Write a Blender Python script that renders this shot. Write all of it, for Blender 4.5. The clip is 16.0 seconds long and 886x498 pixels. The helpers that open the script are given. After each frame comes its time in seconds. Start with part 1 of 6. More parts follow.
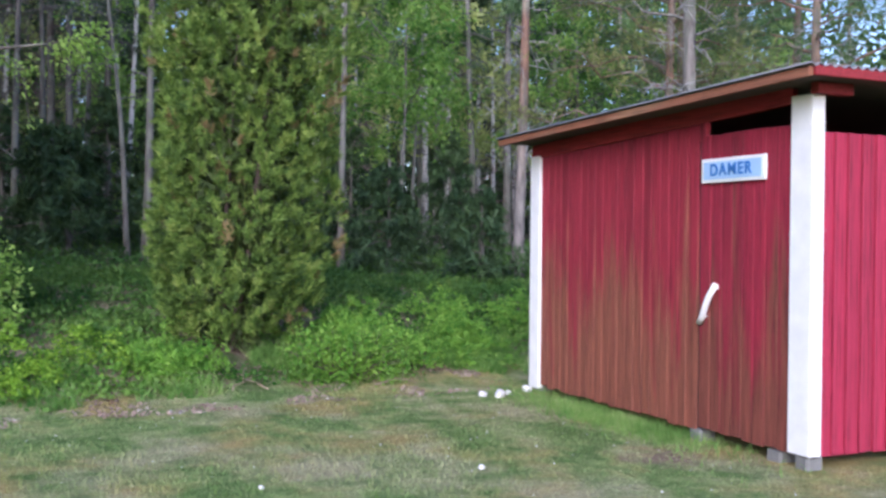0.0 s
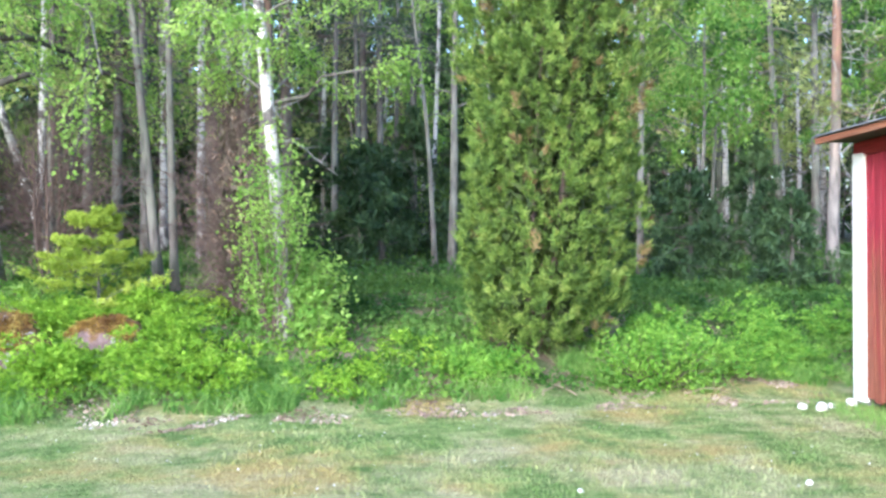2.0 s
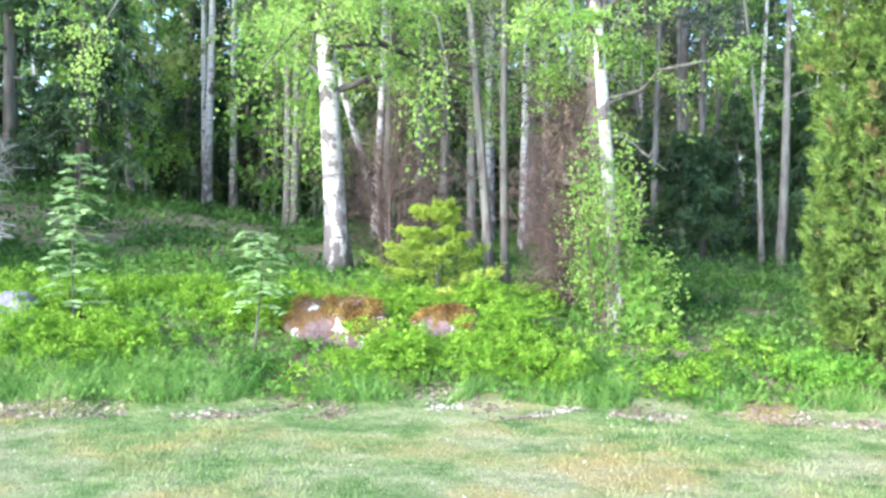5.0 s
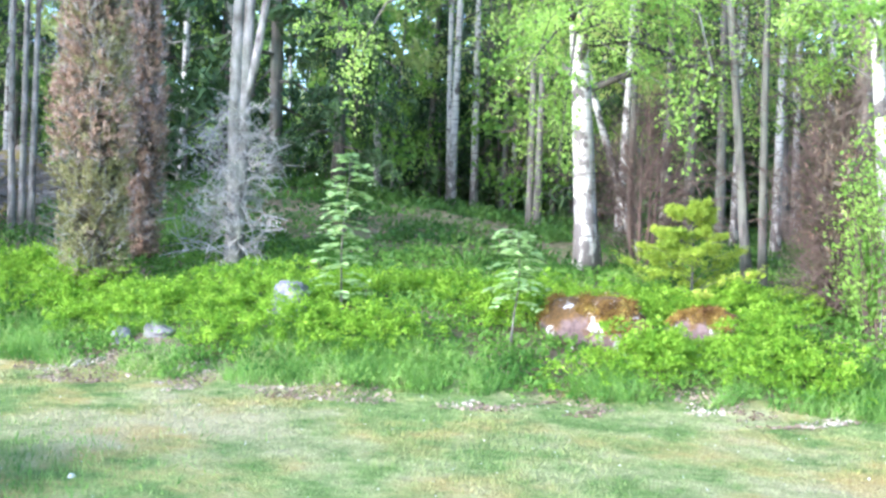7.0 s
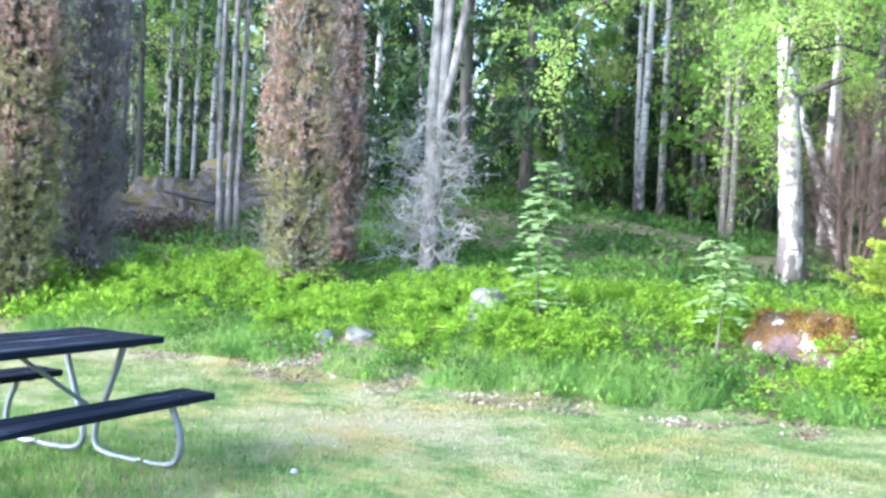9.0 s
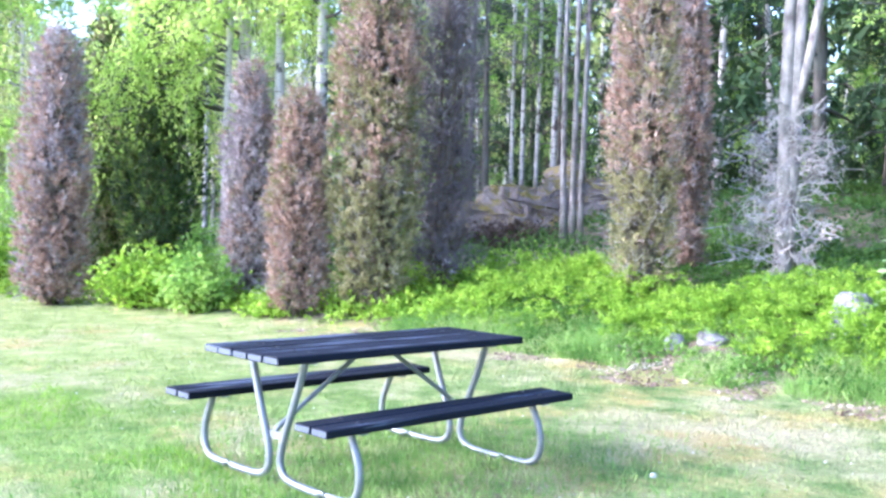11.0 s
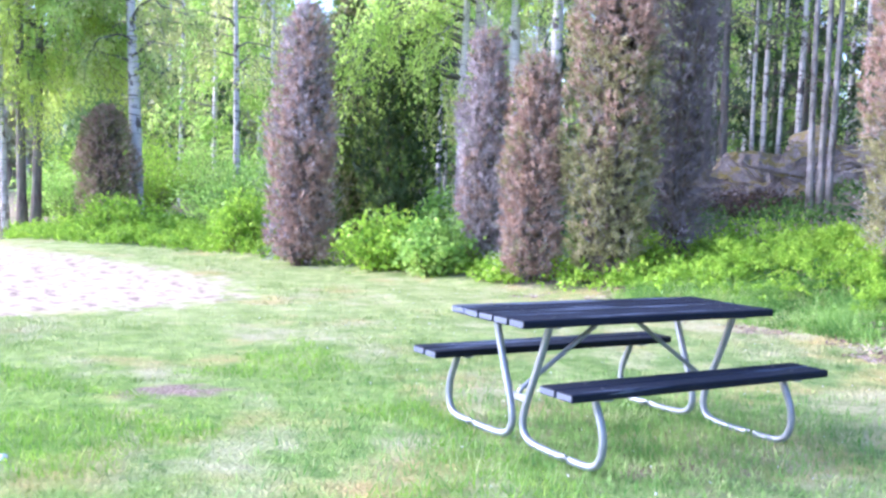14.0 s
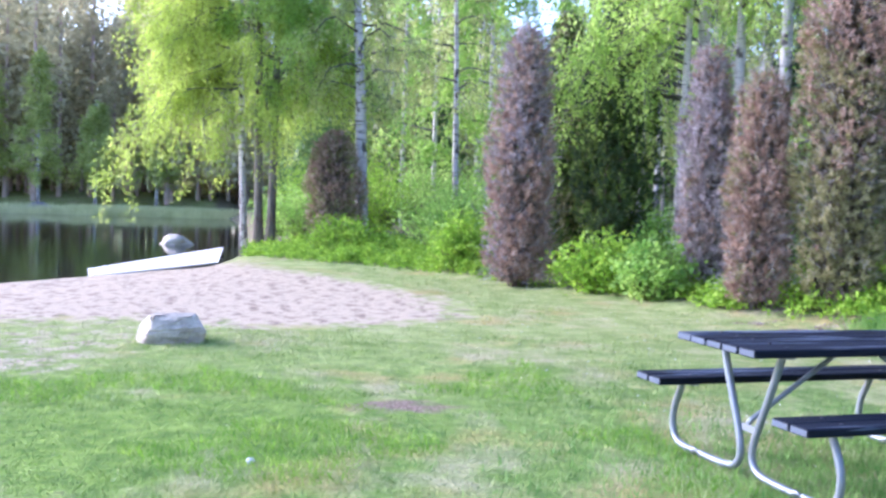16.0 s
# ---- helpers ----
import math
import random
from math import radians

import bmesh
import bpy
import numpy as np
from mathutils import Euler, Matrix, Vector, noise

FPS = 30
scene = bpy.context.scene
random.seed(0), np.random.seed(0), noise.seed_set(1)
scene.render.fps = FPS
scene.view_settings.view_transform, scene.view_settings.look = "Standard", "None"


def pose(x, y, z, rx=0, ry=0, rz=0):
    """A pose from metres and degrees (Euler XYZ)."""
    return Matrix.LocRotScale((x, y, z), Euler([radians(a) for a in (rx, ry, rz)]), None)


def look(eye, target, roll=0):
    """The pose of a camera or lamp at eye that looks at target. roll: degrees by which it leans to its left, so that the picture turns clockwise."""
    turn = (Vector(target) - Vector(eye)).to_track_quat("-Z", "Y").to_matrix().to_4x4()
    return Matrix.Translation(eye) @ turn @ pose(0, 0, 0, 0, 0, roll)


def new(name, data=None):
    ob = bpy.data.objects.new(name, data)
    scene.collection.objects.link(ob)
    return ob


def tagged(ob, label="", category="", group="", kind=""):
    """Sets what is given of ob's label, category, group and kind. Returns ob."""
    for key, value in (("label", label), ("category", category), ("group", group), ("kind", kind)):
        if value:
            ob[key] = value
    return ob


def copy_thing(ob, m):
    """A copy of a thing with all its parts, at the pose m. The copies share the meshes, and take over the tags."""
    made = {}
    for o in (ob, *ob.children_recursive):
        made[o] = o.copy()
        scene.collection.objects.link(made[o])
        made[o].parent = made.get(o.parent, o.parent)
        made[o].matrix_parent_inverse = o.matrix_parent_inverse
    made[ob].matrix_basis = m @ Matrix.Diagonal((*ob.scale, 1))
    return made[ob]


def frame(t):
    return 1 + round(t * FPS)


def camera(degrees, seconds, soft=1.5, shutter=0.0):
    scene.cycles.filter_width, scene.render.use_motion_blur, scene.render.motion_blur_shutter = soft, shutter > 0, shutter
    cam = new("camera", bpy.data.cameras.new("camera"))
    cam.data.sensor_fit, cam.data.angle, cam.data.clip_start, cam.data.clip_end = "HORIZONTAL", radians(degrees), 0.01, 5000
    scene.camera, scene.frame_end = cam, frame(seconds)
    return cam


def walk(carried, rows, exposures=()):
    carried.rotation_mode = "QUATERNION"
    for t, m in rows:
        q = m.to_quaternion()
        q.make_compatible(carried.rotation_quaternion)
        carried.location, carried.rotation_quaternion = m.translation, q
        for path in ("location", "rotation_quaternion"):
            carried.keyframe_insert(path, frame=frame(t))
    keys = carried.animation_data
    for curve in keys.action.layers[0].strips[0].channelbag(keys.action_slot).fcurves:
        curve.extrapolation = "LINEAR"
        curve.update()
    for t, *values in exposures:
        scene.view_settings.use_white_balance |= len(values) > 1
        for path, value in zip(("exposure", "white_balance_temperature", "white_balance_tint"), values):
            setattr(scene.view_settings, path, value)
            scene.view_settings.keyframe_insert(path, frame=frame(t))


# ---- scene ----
cam = camera(48.3, 16.0, soft=2.7, shutter=0.2)
EXPOSURES = [
    (0.0, 1.00, 5300, 24), (0.5, 1.32, 5325, 21), (1.0, 1.54, 5350, 19), (2.0, 2.06, 5400, 13), (3.5, 2.32, 5400, 12), (7.0, 2.42, 5350, 12),
    (10.0, 2.62, 5300, 20), (12.5, 2.85, 5200, 33), (13.0, 2.66, 5200, 33), (13.5, 2.68, 5200, 34), (14.0, 2.58, 5200, 34), (15.0, 2.38, 5200, 34), (16.0, 2.10, 5200, 32),
]
PATH = [
    (0, (-2.378, 0.441, 1.469), (-1.564, 2.268, 1.445), 0.5),
    (0.5, (-2.38, 0.43, 1.463), (-1.738, 2.324, 1.447), -0.1),
    (1, (-2.395, 0.462, 1.454), (-1.927, 2.406, 1.407), 0.5),
    (1.5, (-2.427, 0.451, 1.464), (-2.067, 2.418, 1.44), -0.4),
    (2, (-2.532, 0.426, 1.459), (-2.279, 2.41, 1.451), -0.4),
    (2.3, (-2.622, 0.397, 1.473), (-2.444, 2.389, 1.455), -0.5),
    (2.5, (-2.616, 0.404, 1.478), (-2.498, 2.4, 1.454), -0.3),
    (3, (-2.671, 0.406, 1.488), (-2.642, 2.406, 1.47), 0.2),
    (3.5, (-2.7, 0.394, 1.497), (-2.762, 2.393, 1.472), 0.4),
    (4, (-2.756, 0.369, 1.497), (-2.923, 2.362, 1.479), 0.0),
    (4.2, (-2.776, 0.386, 1.482), (-2.979, 2.375, 1.462), 0.2),
    (6.3, (-2.986, 0.282, 1.51), (-3.602, 2.184, 1.467), 0.7),
    (6.5, (-3.016, 0.254, 1.499), (-3.678, 2.141, 1.45), 0.8),
    (7, (-3.127, 0.228, 1.5), (-3.91, 2.067, 1.459), 1.7),
    (7.5, (-3.174, 0.221, 1.494), (-4.037, 2.025, 1.475), 1.8),
    (8, (-3.25, 0.2, 1.492), (-4.184, 1.969, 1.467), 1.8),
    (8.5, (-3.338, 0.18, 1.489), (-4.341, 1.91, 1.468), 2.1),
    (9, (-3.396, 0.159, 1.467), (-4.487, 1.836, 1.435), 2.6),
    (9.5, (-3.445, 0.143, 1.461), (-4.668, 1.725, 1.413), 2.3),
    (10, (-3.476, 0.141, 1.446), (-4.885, 1.56, 1.401), 2.2),
    (10.2, (-3.469, 0.139, 1.44), (-4.926, 1.508, 1.395), 1.9),
    (12.3, (-3.523, 0.038, 1.433), (-5.234, 1.073, 1.359), 1.7),
    (12.5, (-3.523, 0.047, 1.424), (-5.25, 1.051, 1.339), 1.6),
    (13, (-3.528, 0.033, 1.426), (-5.286, 0.98, 1.32), 1.7),
    (13.5, (-3.518, 0.009, 1.43), (-5.312, 0.889, 1.331), 1.9),
    (14, (-3.533, 0.005, 1.419), (-5.348, 0.836, 1.297), 1.9),
    (14.5, (-3.533, -0.008, 1.425), (-5.38, 0.751, 1.31), 1.8),
    (15, (-3.533, -0.02, 1.432), (-5.41, 0.666, 1.335), 1.9),
    (15.5, (-3.51, -0.047, 1.44), (-5.426, 0.523, 1.366), 2.2),
    (16, (-3.492, -0.08, 1.435), (-5.444, 0.344, 1.341), 2.0),
]
walk(cam, [(t, look(eye, target, roll)) for t, eye, target, roll in PATH], EXPOSURES)

# ---- world and light ----
world = bpy.data.worlds.new("sky")
scene.world = world
world.use_nodes = True
wn = world.node_tree.nodes
sky = wn.new("ShaderNodeTexSky")
sky.sky_type = "NISHITA"
sky.sun_disc = False
sky.sun_elevation, sky.sun_rotation = radians(25), radians(212)
sky.dust_density, sky.ozone_density = 1.5, 1.0
world.node_tree.links.new(sky.outputs[0], wn["Background"].inputs[0])
wn["Background"].inputs[1].default_value = 0.15

sun_data = bpy.data.lights.new("sun", "SUN")
sun_data.energy, sun_data.angle, sun_data.color = 1.4, radians(30), (1.0, 0.95, 0.87)
sun = new("sun", sun_data)
sun.matrix_world = look((0, 0, 20), (0.53 * 10, 0.848 * 10, 20 - 4.66))


# ---- mesh helpers ----
def part(name, me, mat, parent=None, label=""):
    """One mesh object, under a thing or a part where one is given."""
    ob = new(name, me)
    if mat is not None:
        me.materials.clear()
        me.materials.append(mat)
    if parent is not None:
        ob.parent = parent
    if label:
        ob["label"] = label
    return ob


def empty(name, m):
    ob = new(name)
    ob.empty_display_size = 0.2
    ob.matrix_world = m
    return ob


class Build:
    """Collects tubes, boxes and loose shapes into one mesh."""

    def __init__(self):
        self.v, self.f, self.n = [], [], 0

    def add(self, v, f):
        v = np.asarray(v, float)
        self.v.append(v)
        self.f += [tuple(i + self.n for i in face) for face in f]
        self.n += len(v)
        return self

    def tube(self, pts, rad, seg=8, cap=True):
        pts, rad = np.asarray(pts, float), np.broadcast_to(np.asarray(rad, float), (len(pts),))
        tan = np.gradient(pts, axis=0)
        tan /= np.linalg.norm(tan, axis=1)[:, None] + 1e-9
        ref = np.array([1.0, 0, 0]) if abs(tan[0, 0]) < 0.8 else np.array([0, 1.0, 0])
        a = np.cross(tan, ref)
        a /= np.linalg.norm(a, axis=1)[:, None] + 1e-9
        b = np.cross(tan, a)
        ang = np.arange(seg) * 2 * np.pi / seg
        ring = np.cos(ang)[None, :, None] * a[:, None] + np.sin(ang)[None, :, None] * b[:, None]
        v = (pts[:, None] + ring * rad[:, None, None]).reshape(-1, 3)
        f = [(i * seg + j, i * seg + (j + 1) % seg, (i + 1) * seg + (j + 1) % seg, (i + 1) * seg + j) for i in range(len(pts) - 1) for j in range(seg)]
        if cap:
            f += [tuple(range(seg))[::-1], tuple((len(pts) - 1) * seg + j for j in range(seg))]
        return self.add(v, f)

    def box(self, x0, x1, y0, y1, z0, z1, ch=0.0):
        """A box, with its long edges chamfered by ch."""
        if ch <= 0:
            v = [(x, y, z) for z in (z0, z1) for x, y in ((x0, y0), (x1, y0), (x1, y1), (x0, y1))]
            return self.add(v, [(3, 2, 1, 0), (4, 5, 6, 7), (0, 1, 5, 4), (1, 2, 6, 5), (2, 3, 7, 6), (3, 0, 4, 7)])
        bm = bmesh.new()
        bmesh.ops.create_cube(bm, size=1, matrix=Matrix.Translation(((x0 + x1) / 2, (y0 + y1) / 2, (z0 + z1) / 2)) @ Matrix.Diagonal((x1 - x0, y1 - y0, z1 - z0, 1)))
        bmesh.ops.bevel(bm, geom=bm.edges[:], offset=ch, segments=1, affect="EDGES")
        bm.verts.index_update()
        self.add([v.co[:] for v in bm.verts], [[v.index for v in f.verts] for f in bm.faces])
        bm.free()
        return self

    def mesh(self, name, smooth=True):
        me = bpy.data.meshes.new(name)
        me.from_pydata(np.concatenate(self.v), [], self.f)
        me.update()
        if smooth:
            me.polygons.foreach_set("use_smooth", np.ones(len(me.polygons), bool))
        return me


def polys(name, v):
    """A mesh of loose polygons from an array (count, corners, 3)."""
    n, k, _ = v.shape
    me = bpy.data.meshes.new(name)
    me.vertices.add(n * k)
    me.vertices.foreach_set("co", v.reshape(-1).astype(np.float32))
    me.loops.add(n * k)
    me.loops.foreach_set("vertex_index", np.arange(n * k, dtype=np.int32))
    me.polygons.add(n)
    me.polygons.foreach_set("loop_start", np.arange(0, n * k, k, dtype=np.int32))
    me.update(calc_edges=True)
    me.validate()
    return me


def unit(v):
    return v / (np.linalg.norm(v, axis=-1, keepdims=True) + 1e-9)


def leaf_shapes(c, along, half_len, half_wid, rng, shape=0.0, face=None, slim=False):
    """Kite-shaped leaves at c, pointing along; shape moves the widest place towards the stem; face: the way their flat sides look; slim: pointed needles."""
    n = len(c)
    along = unit(along)
    side = unit(np.cross(along, rng.normal(size=(n, 3)) if face is None else face + rng.normal(size=(n, 3)) * 0.45))
    hl = np.broadcast_to(np.asarray(half_len, float).reshape(-1, 1), (n, 1))
    hw = np.broadcast_to(np.asarray(half_wid, float).reshape(-1, 1), (n, 1))
    if slim:
        return np.stack([c - along * hl - side * hw, c - along * hl + side * hw, c + along * hl], 1)
    mid = c - along * hl * shape
    return np.stack([c - along * hl, mid + side * hw, c + along * hl, mid - side * hw], 1)


# ---- lie of the land ----
EDGE_X = np.array([-60, -40, -28, -25.5, -23.4, -19.9, -17.3, -14, -11.5, -9.4, -8.2, -7, -5.7, -4.6, -3.3, -1.9, -0.2, 1.3, 2.6, 6, 14, 60])
EDGE_Y = np.array([-2, -1, 0.2, 1.2, 3.3, 4.8, 5.8, 7.0, 7.5, 7.45, 7.7, 8.0, 8.3, 8.6, 8.9, 9.0, 9.2, 9.3, 9.7, 10.6, 11.5, 13])
WATER = -0.55


def beyond(x, y):
    """Metres past the edge of the lawn, into the wood."""
    wob = 0.12 * np.sin(2.1 * x + 0.7) + 0.08 * np.sin(5.3 * x)
    return (y - np.interp(x, EDGE_X, EDGE_Y) - wob) * np.interp(x, [-26, -20, -14, -9], [0.6, 0.85, 0.95, 1])


def ground(x, y):
    x, y = np.asarray(x, float), np.asarray(y, float)
    d = beyond(x, y)
    b = np.interp(d, [0, 0.8, 1.6, 3, 5, 8, 12, 20, 40, 90], [0, 0.16, 0.36, 0.66, 0.86, 1.0, 1.15, 1.6, 2.6, 6])
    b = b * np.interp(x, [-30, -24, -18, -14, 0, 4], [0.4, 0.45, 0.7, 1, 1, 0.8])
    b = b + 1.3 * np.exp(-(((x + 15.5) / 6.5) ** 2) - ((y - 17.5) / 5.5) ** 2)
    # the beach shelves towards the lake, its waterline running aslant; the far bank rises again
    u = -x - np.clip(1.45 * (y + 3.5), -2, 6)
    shore = np.interp(u, [14, 18, 21.5, 24.5, 26.5, 28.5, 34], [0, 0.05, 0.17, 0.38, 0.55, 0.75, 1.6])
    shore = shore - np.interp(-x, [82, 90, 103, 400], [0, 1.1, 2.6, 25.6])
    shore = shore * np.clip((1.3 - y) / 1.9, 0, 1)
    lump = 0.05 * np.sin(1.3 * x + 0.5 * y) * np.sin(1.7 * y - 0.4 * x) + 0.03 * np.sin(3.7 * x + 1) * np.sin(3.1 * y)
    lump = lump * np.clip(d / 1.5, 0.12, 1)
    near_shed = -0.07 * np.exp(-(((x - 2.9) / 1.2) ** 2) - ((y - 7.2) / 2.6) ** 2)
    return b - shore + lump + near_shed


def on_ground(x, y, sink=0.0):
    return (x, y, float(ground(x, y)) - sink)


# ---- materials ----
def material(name):
    m = bpy.data.materials.new(name)
    m.use_nodes = True
    nt = m.node_tree
    return m, nt, nt.nodes["Principled BSDF"]


def node(nt, kind, **inputs):
    n = nt.nodes.new(kind)
    for k, v in inputs.items():
        if k in n.inputs:
            if isinstance(v, bpy.types.NodeSocket):
                nt.links.new(v, n.inputs[k])
            else:
                n.inputs[k].default_value = v
    return n


def noise_of(nt, scale, detail=4.0, coord="Object", stretch=None, rough=0.55):
    tc = nt.nodes.new("ShaderNodeTexCoord")
    vec = tc.outputs[coord]
    if stretch:
        mp = node(nt, "ShaderNodeMapping", Vector=vec)
        mp.inputs["Scale"].default_value = stretch
        vec = mp.outputs[0]
    return node(nt, "ShaderNodeTexNoise", Vector=vec, Scale=scale, Detail=detail, Roughness=rough).outputs["Fac"]


def ramp(nt, fac, stops):
    r = nt.nodes.new("ShaderNodeValToRGB")
    el = r.color_ramp.elements
    while len(el) < len(stops):
        el.new(0.5)
    for e, (p, c) in zip(el, stops):
        e.position, e.color = p, (*c, 1)
    nt.links.new(fac, r.inputs[0])
    return r.outputs[0]


def mix(nt, fac, a, b, blend="MIX"):
    n = nt.nodes.new("ShaderNodeMixRGB")
    n.blend_type = blend
    for sock, v in zip(n.inputs, (fac, a, b)):
        if isinstance(v, bpy.types.NodeSocket):
            nt.links.new(v, sock)
        else:
            sock.default_value = (*v, 1) if isinstance(v, tuple) else v
    return n.outputs[0]


def bump(nt, bsdf, height, strength=0.4, distance=0.02):
    b = node(nt, "ShaderNodeBump", Height=height, Strength=strength, Distance=distance)
    nt.links.new(b.outputs[0], bsdf.inputs["Normal"])


def foliage(name, dark, light, odd=None, glow=0.35, rough=0.55, patch=0.8, each=0.45):
    """Leaves: each differs a little, with drifts of lighter and darker ones; light shines through them."""
    m, nt, b = material(name)
    geo = nt.nodes.new("ShaderNodeNewGeometry")
    drift = ramp(nt, noise_of(nt, patch, 3.0), [(0.36, (0.12, 0.12, 0.12)), (0.64, (0.88, 0.88, 0.88))])
    f = node(nt, "ShaderNodeMath")
    f.operation = "MULTIPLY_ADD"
    nt.links.new(geo.outputs["Random Per Island"], f.inputs[0])
    f.inputs[1].default_value = each
    nt.links.new(drift, f.inputs[2])
    h = nt.nodes.new("ShaderNodeMath")
    h.operation = "MULTIPLY_ADD"
    nt.links.new(f.outputs[0], h.inputs[0])
    h.inputs[1].default_value, h.inputs[2].default_value = 0.6, 0.3 * (0.6 - each)
    stops = [(0.2, dark), (0.8, light)]
    if odd:
        stops = [(0.2, dark), (0.62, light), (0.8, odd)]
    col = ramp(nt, h.outputs[0], stops)
    nt.links.new(col, b.inputs["Base Color"])
    b.inputs["Roughness"].default_value = rough
    b.inputs["Specular IOR Level"].default_value = 0.25
    tr = node(nt, "ShaderNodeBsdfTranslucent", Color=col)
    mx = node(nt, "ShaderNodeMixShader")
    mx.inputs[0].default_value = glow
    nt.links.new(b.outputs[0], mx.inputs[1])
    nt.links.new(tr.outputs[0], mx.inputs[2])
    nt.links.new(mx.outputs[0], nt.nodes["Material Output"].inputs[0])
    return m


def bark(name, base, dark, scale=14.0, stretch=(1, 1, 0.18), rough=0.9, foot=None):
    m, nt, b = material(name)
    n1 = noise_of(nt, scale, 6.0, stretch=stretch)
    n2 = noise_of(nt, 1.7, 3.0)
    col = ramp(nt, n1, [(0.35, dark), (0.62, base)])
    col = mix(nt, ramp(nt, n2, [(0.4, (0, 0, 0)), (0.7, (1, 1, 1))]), col, mix(nt, 0.5, col, (0.30, 0.33, 0.26)))
    if foot:  # old grey bark below, young bark above
        sep = node(nt, "ShaderNodeSeparateXYZ", Vector=nt.nodes.new("ShaderNodeTexCoord").outputs["Object"])
        low = nt.nodes.new("ShaderNodeMapRange")
        nt.links.new(sep.outputs[2], low.inputs[0])
        low.inputs[1].default_value, low.inputs[2].default_value, low.inputs[3].default_value, low.inputs[4].default_value = 1.5, 3.5, 0.85, 0.0
        col = mix(nt, low.outputs[0], col, ramp(nt, n1, [(0.35, tuple(c * 0.35 for c in foot)), (0.62, foot)]))
    nt.links.new(col, b.inputs["Base Color"])
    b.inputs["Roughness"].default_value = rough
    bump(nt, b, n1, 0.7, 0.03)
    return m


def birch_bark(name, white):
    m, nt, b = material(name)
    bands = noise_of(nt, 5.0, 5.0, stretch=(0.5, 0.5, 5.0))
    blot = noise_of(nt, 4.0, 5.0, stretch=(1, 1, 0.8))
    grain = noise_of(nt, 40, 3.0)
    col = ramp(nt, bands, [(0.36, (0.05, 0.043, 0.04)), (0.42, white)])
    col = mix(nt, ramp(nt, blot, [(0.56, (0, 0, 0)), (0.60, (1, 1, 1))]), col, (0.07, 0.06, 0.058))
    col = mix(nt, ramp(nt, grain, [(0.4, (0, 0, 0)), (0.8, (0.35, 0.35, 0.35))]), col, (0.45, 0.38, 0.30))
    # old rough bark towards the foot
    tc = nt.nodes.new("ShaderNodeTexCoord")
    sep = node(nt, "ShaderNodeSeparateXYZ", Vector=tc.outputs["Object"])
    foot = nt.nodes.new("ShaderNodeMapRange")
    nt.links.new(sep.outputs[2], foot.inputs[0])
    foot.inputs[1].default_value, foot.inputs[2].default_value = 0.2, 2.6
    foot.inputs[3].default_value, foot.inputs[4].default_value = 1.3, 0.0
    plates = noise_of(nt, 12, 4.0, stretch=(1, 1, 0.35))
    add = nt.nodes.new("ShaderNodeMath")
    add.operation = "MULTIPLY"
    nt.links.new(foot.outputs[0], add.inputs[0])
    nt.links.new(ramp(nt, plates, [(0.43, (0.12, 0.12, 0.12)), (0.53, (1.0, 1.0, 1.0))]), add.inputs[1])
    col = mix(nt, add.outputs[0], col, (0.15, 0.13, 0.125))
    nt.links.new(col, b.inputs["Base Color"])
    b.inputs["Roughness"].default_value = 0.7
    bump(nt, b, plates, 0.4, 0.02)
    return m


def stone_material(name, grey, dark, moss=None, cover=0.5, pale=0.60):
    m, nt, b = material(name)
    n1, n2 = noise_of(nt, 22, 6.0), noise_of(nt, 3.0, 4.0)
    col = mix(nt, 0.5, ramp(nt, n1, [(0.3, dark), (0.7, grey)]), ramp(nt, n2, [(0.3, dark), (0.65, grey)]))
    if moss:
        n3 = noise_of(nt, 4.5, 6.0, rough=0.7)
        n4 = noise_of(nt, 26, 4.0)
        geo = nt.nodes.new("ShaderNodeNewGeometry")
        sep = node(nt, "ShaderNodeSeparateXYZ", Vector=geo.outputs["Normal"])
        up = nt.nodes.new("ShaderNodeMath")
        up.operation = "MULTIPLY_ADD"
        nt.links.new(sep.outputs[2], up.inputs[0])
        up.inputs[1].default_value = 0.22
        nt.links.new(n3, up.inputs[2])
        mc = ramp(nt, n4, [(0.3, tuple(c * 0.5 for c in moss)), (0.7, moss)])
        col = mix(nt, ramp(nt, up.outputs[0], [(cover, (0, 0, 0)), (cover + 0.1, (1, 1, 1))]), col, mc)
        lichen = noise_of(nt, 7.0, 5.0, stretch=(1, 1, 0.55), rough=0.65)
        col = mix(nt, ramp(nt, lichen, [(pale, (0, 0, 0)), (pale + 0.05, (1, 1, 1))]), col, (0.66, 0.62, 0.64))
    nt.links.new(col, b.inputs["Base Color"])
    b.inputs["Roughness"].default_value = 0.9
    bump(nt, b, n1, 0.6, 0.03)
    return m


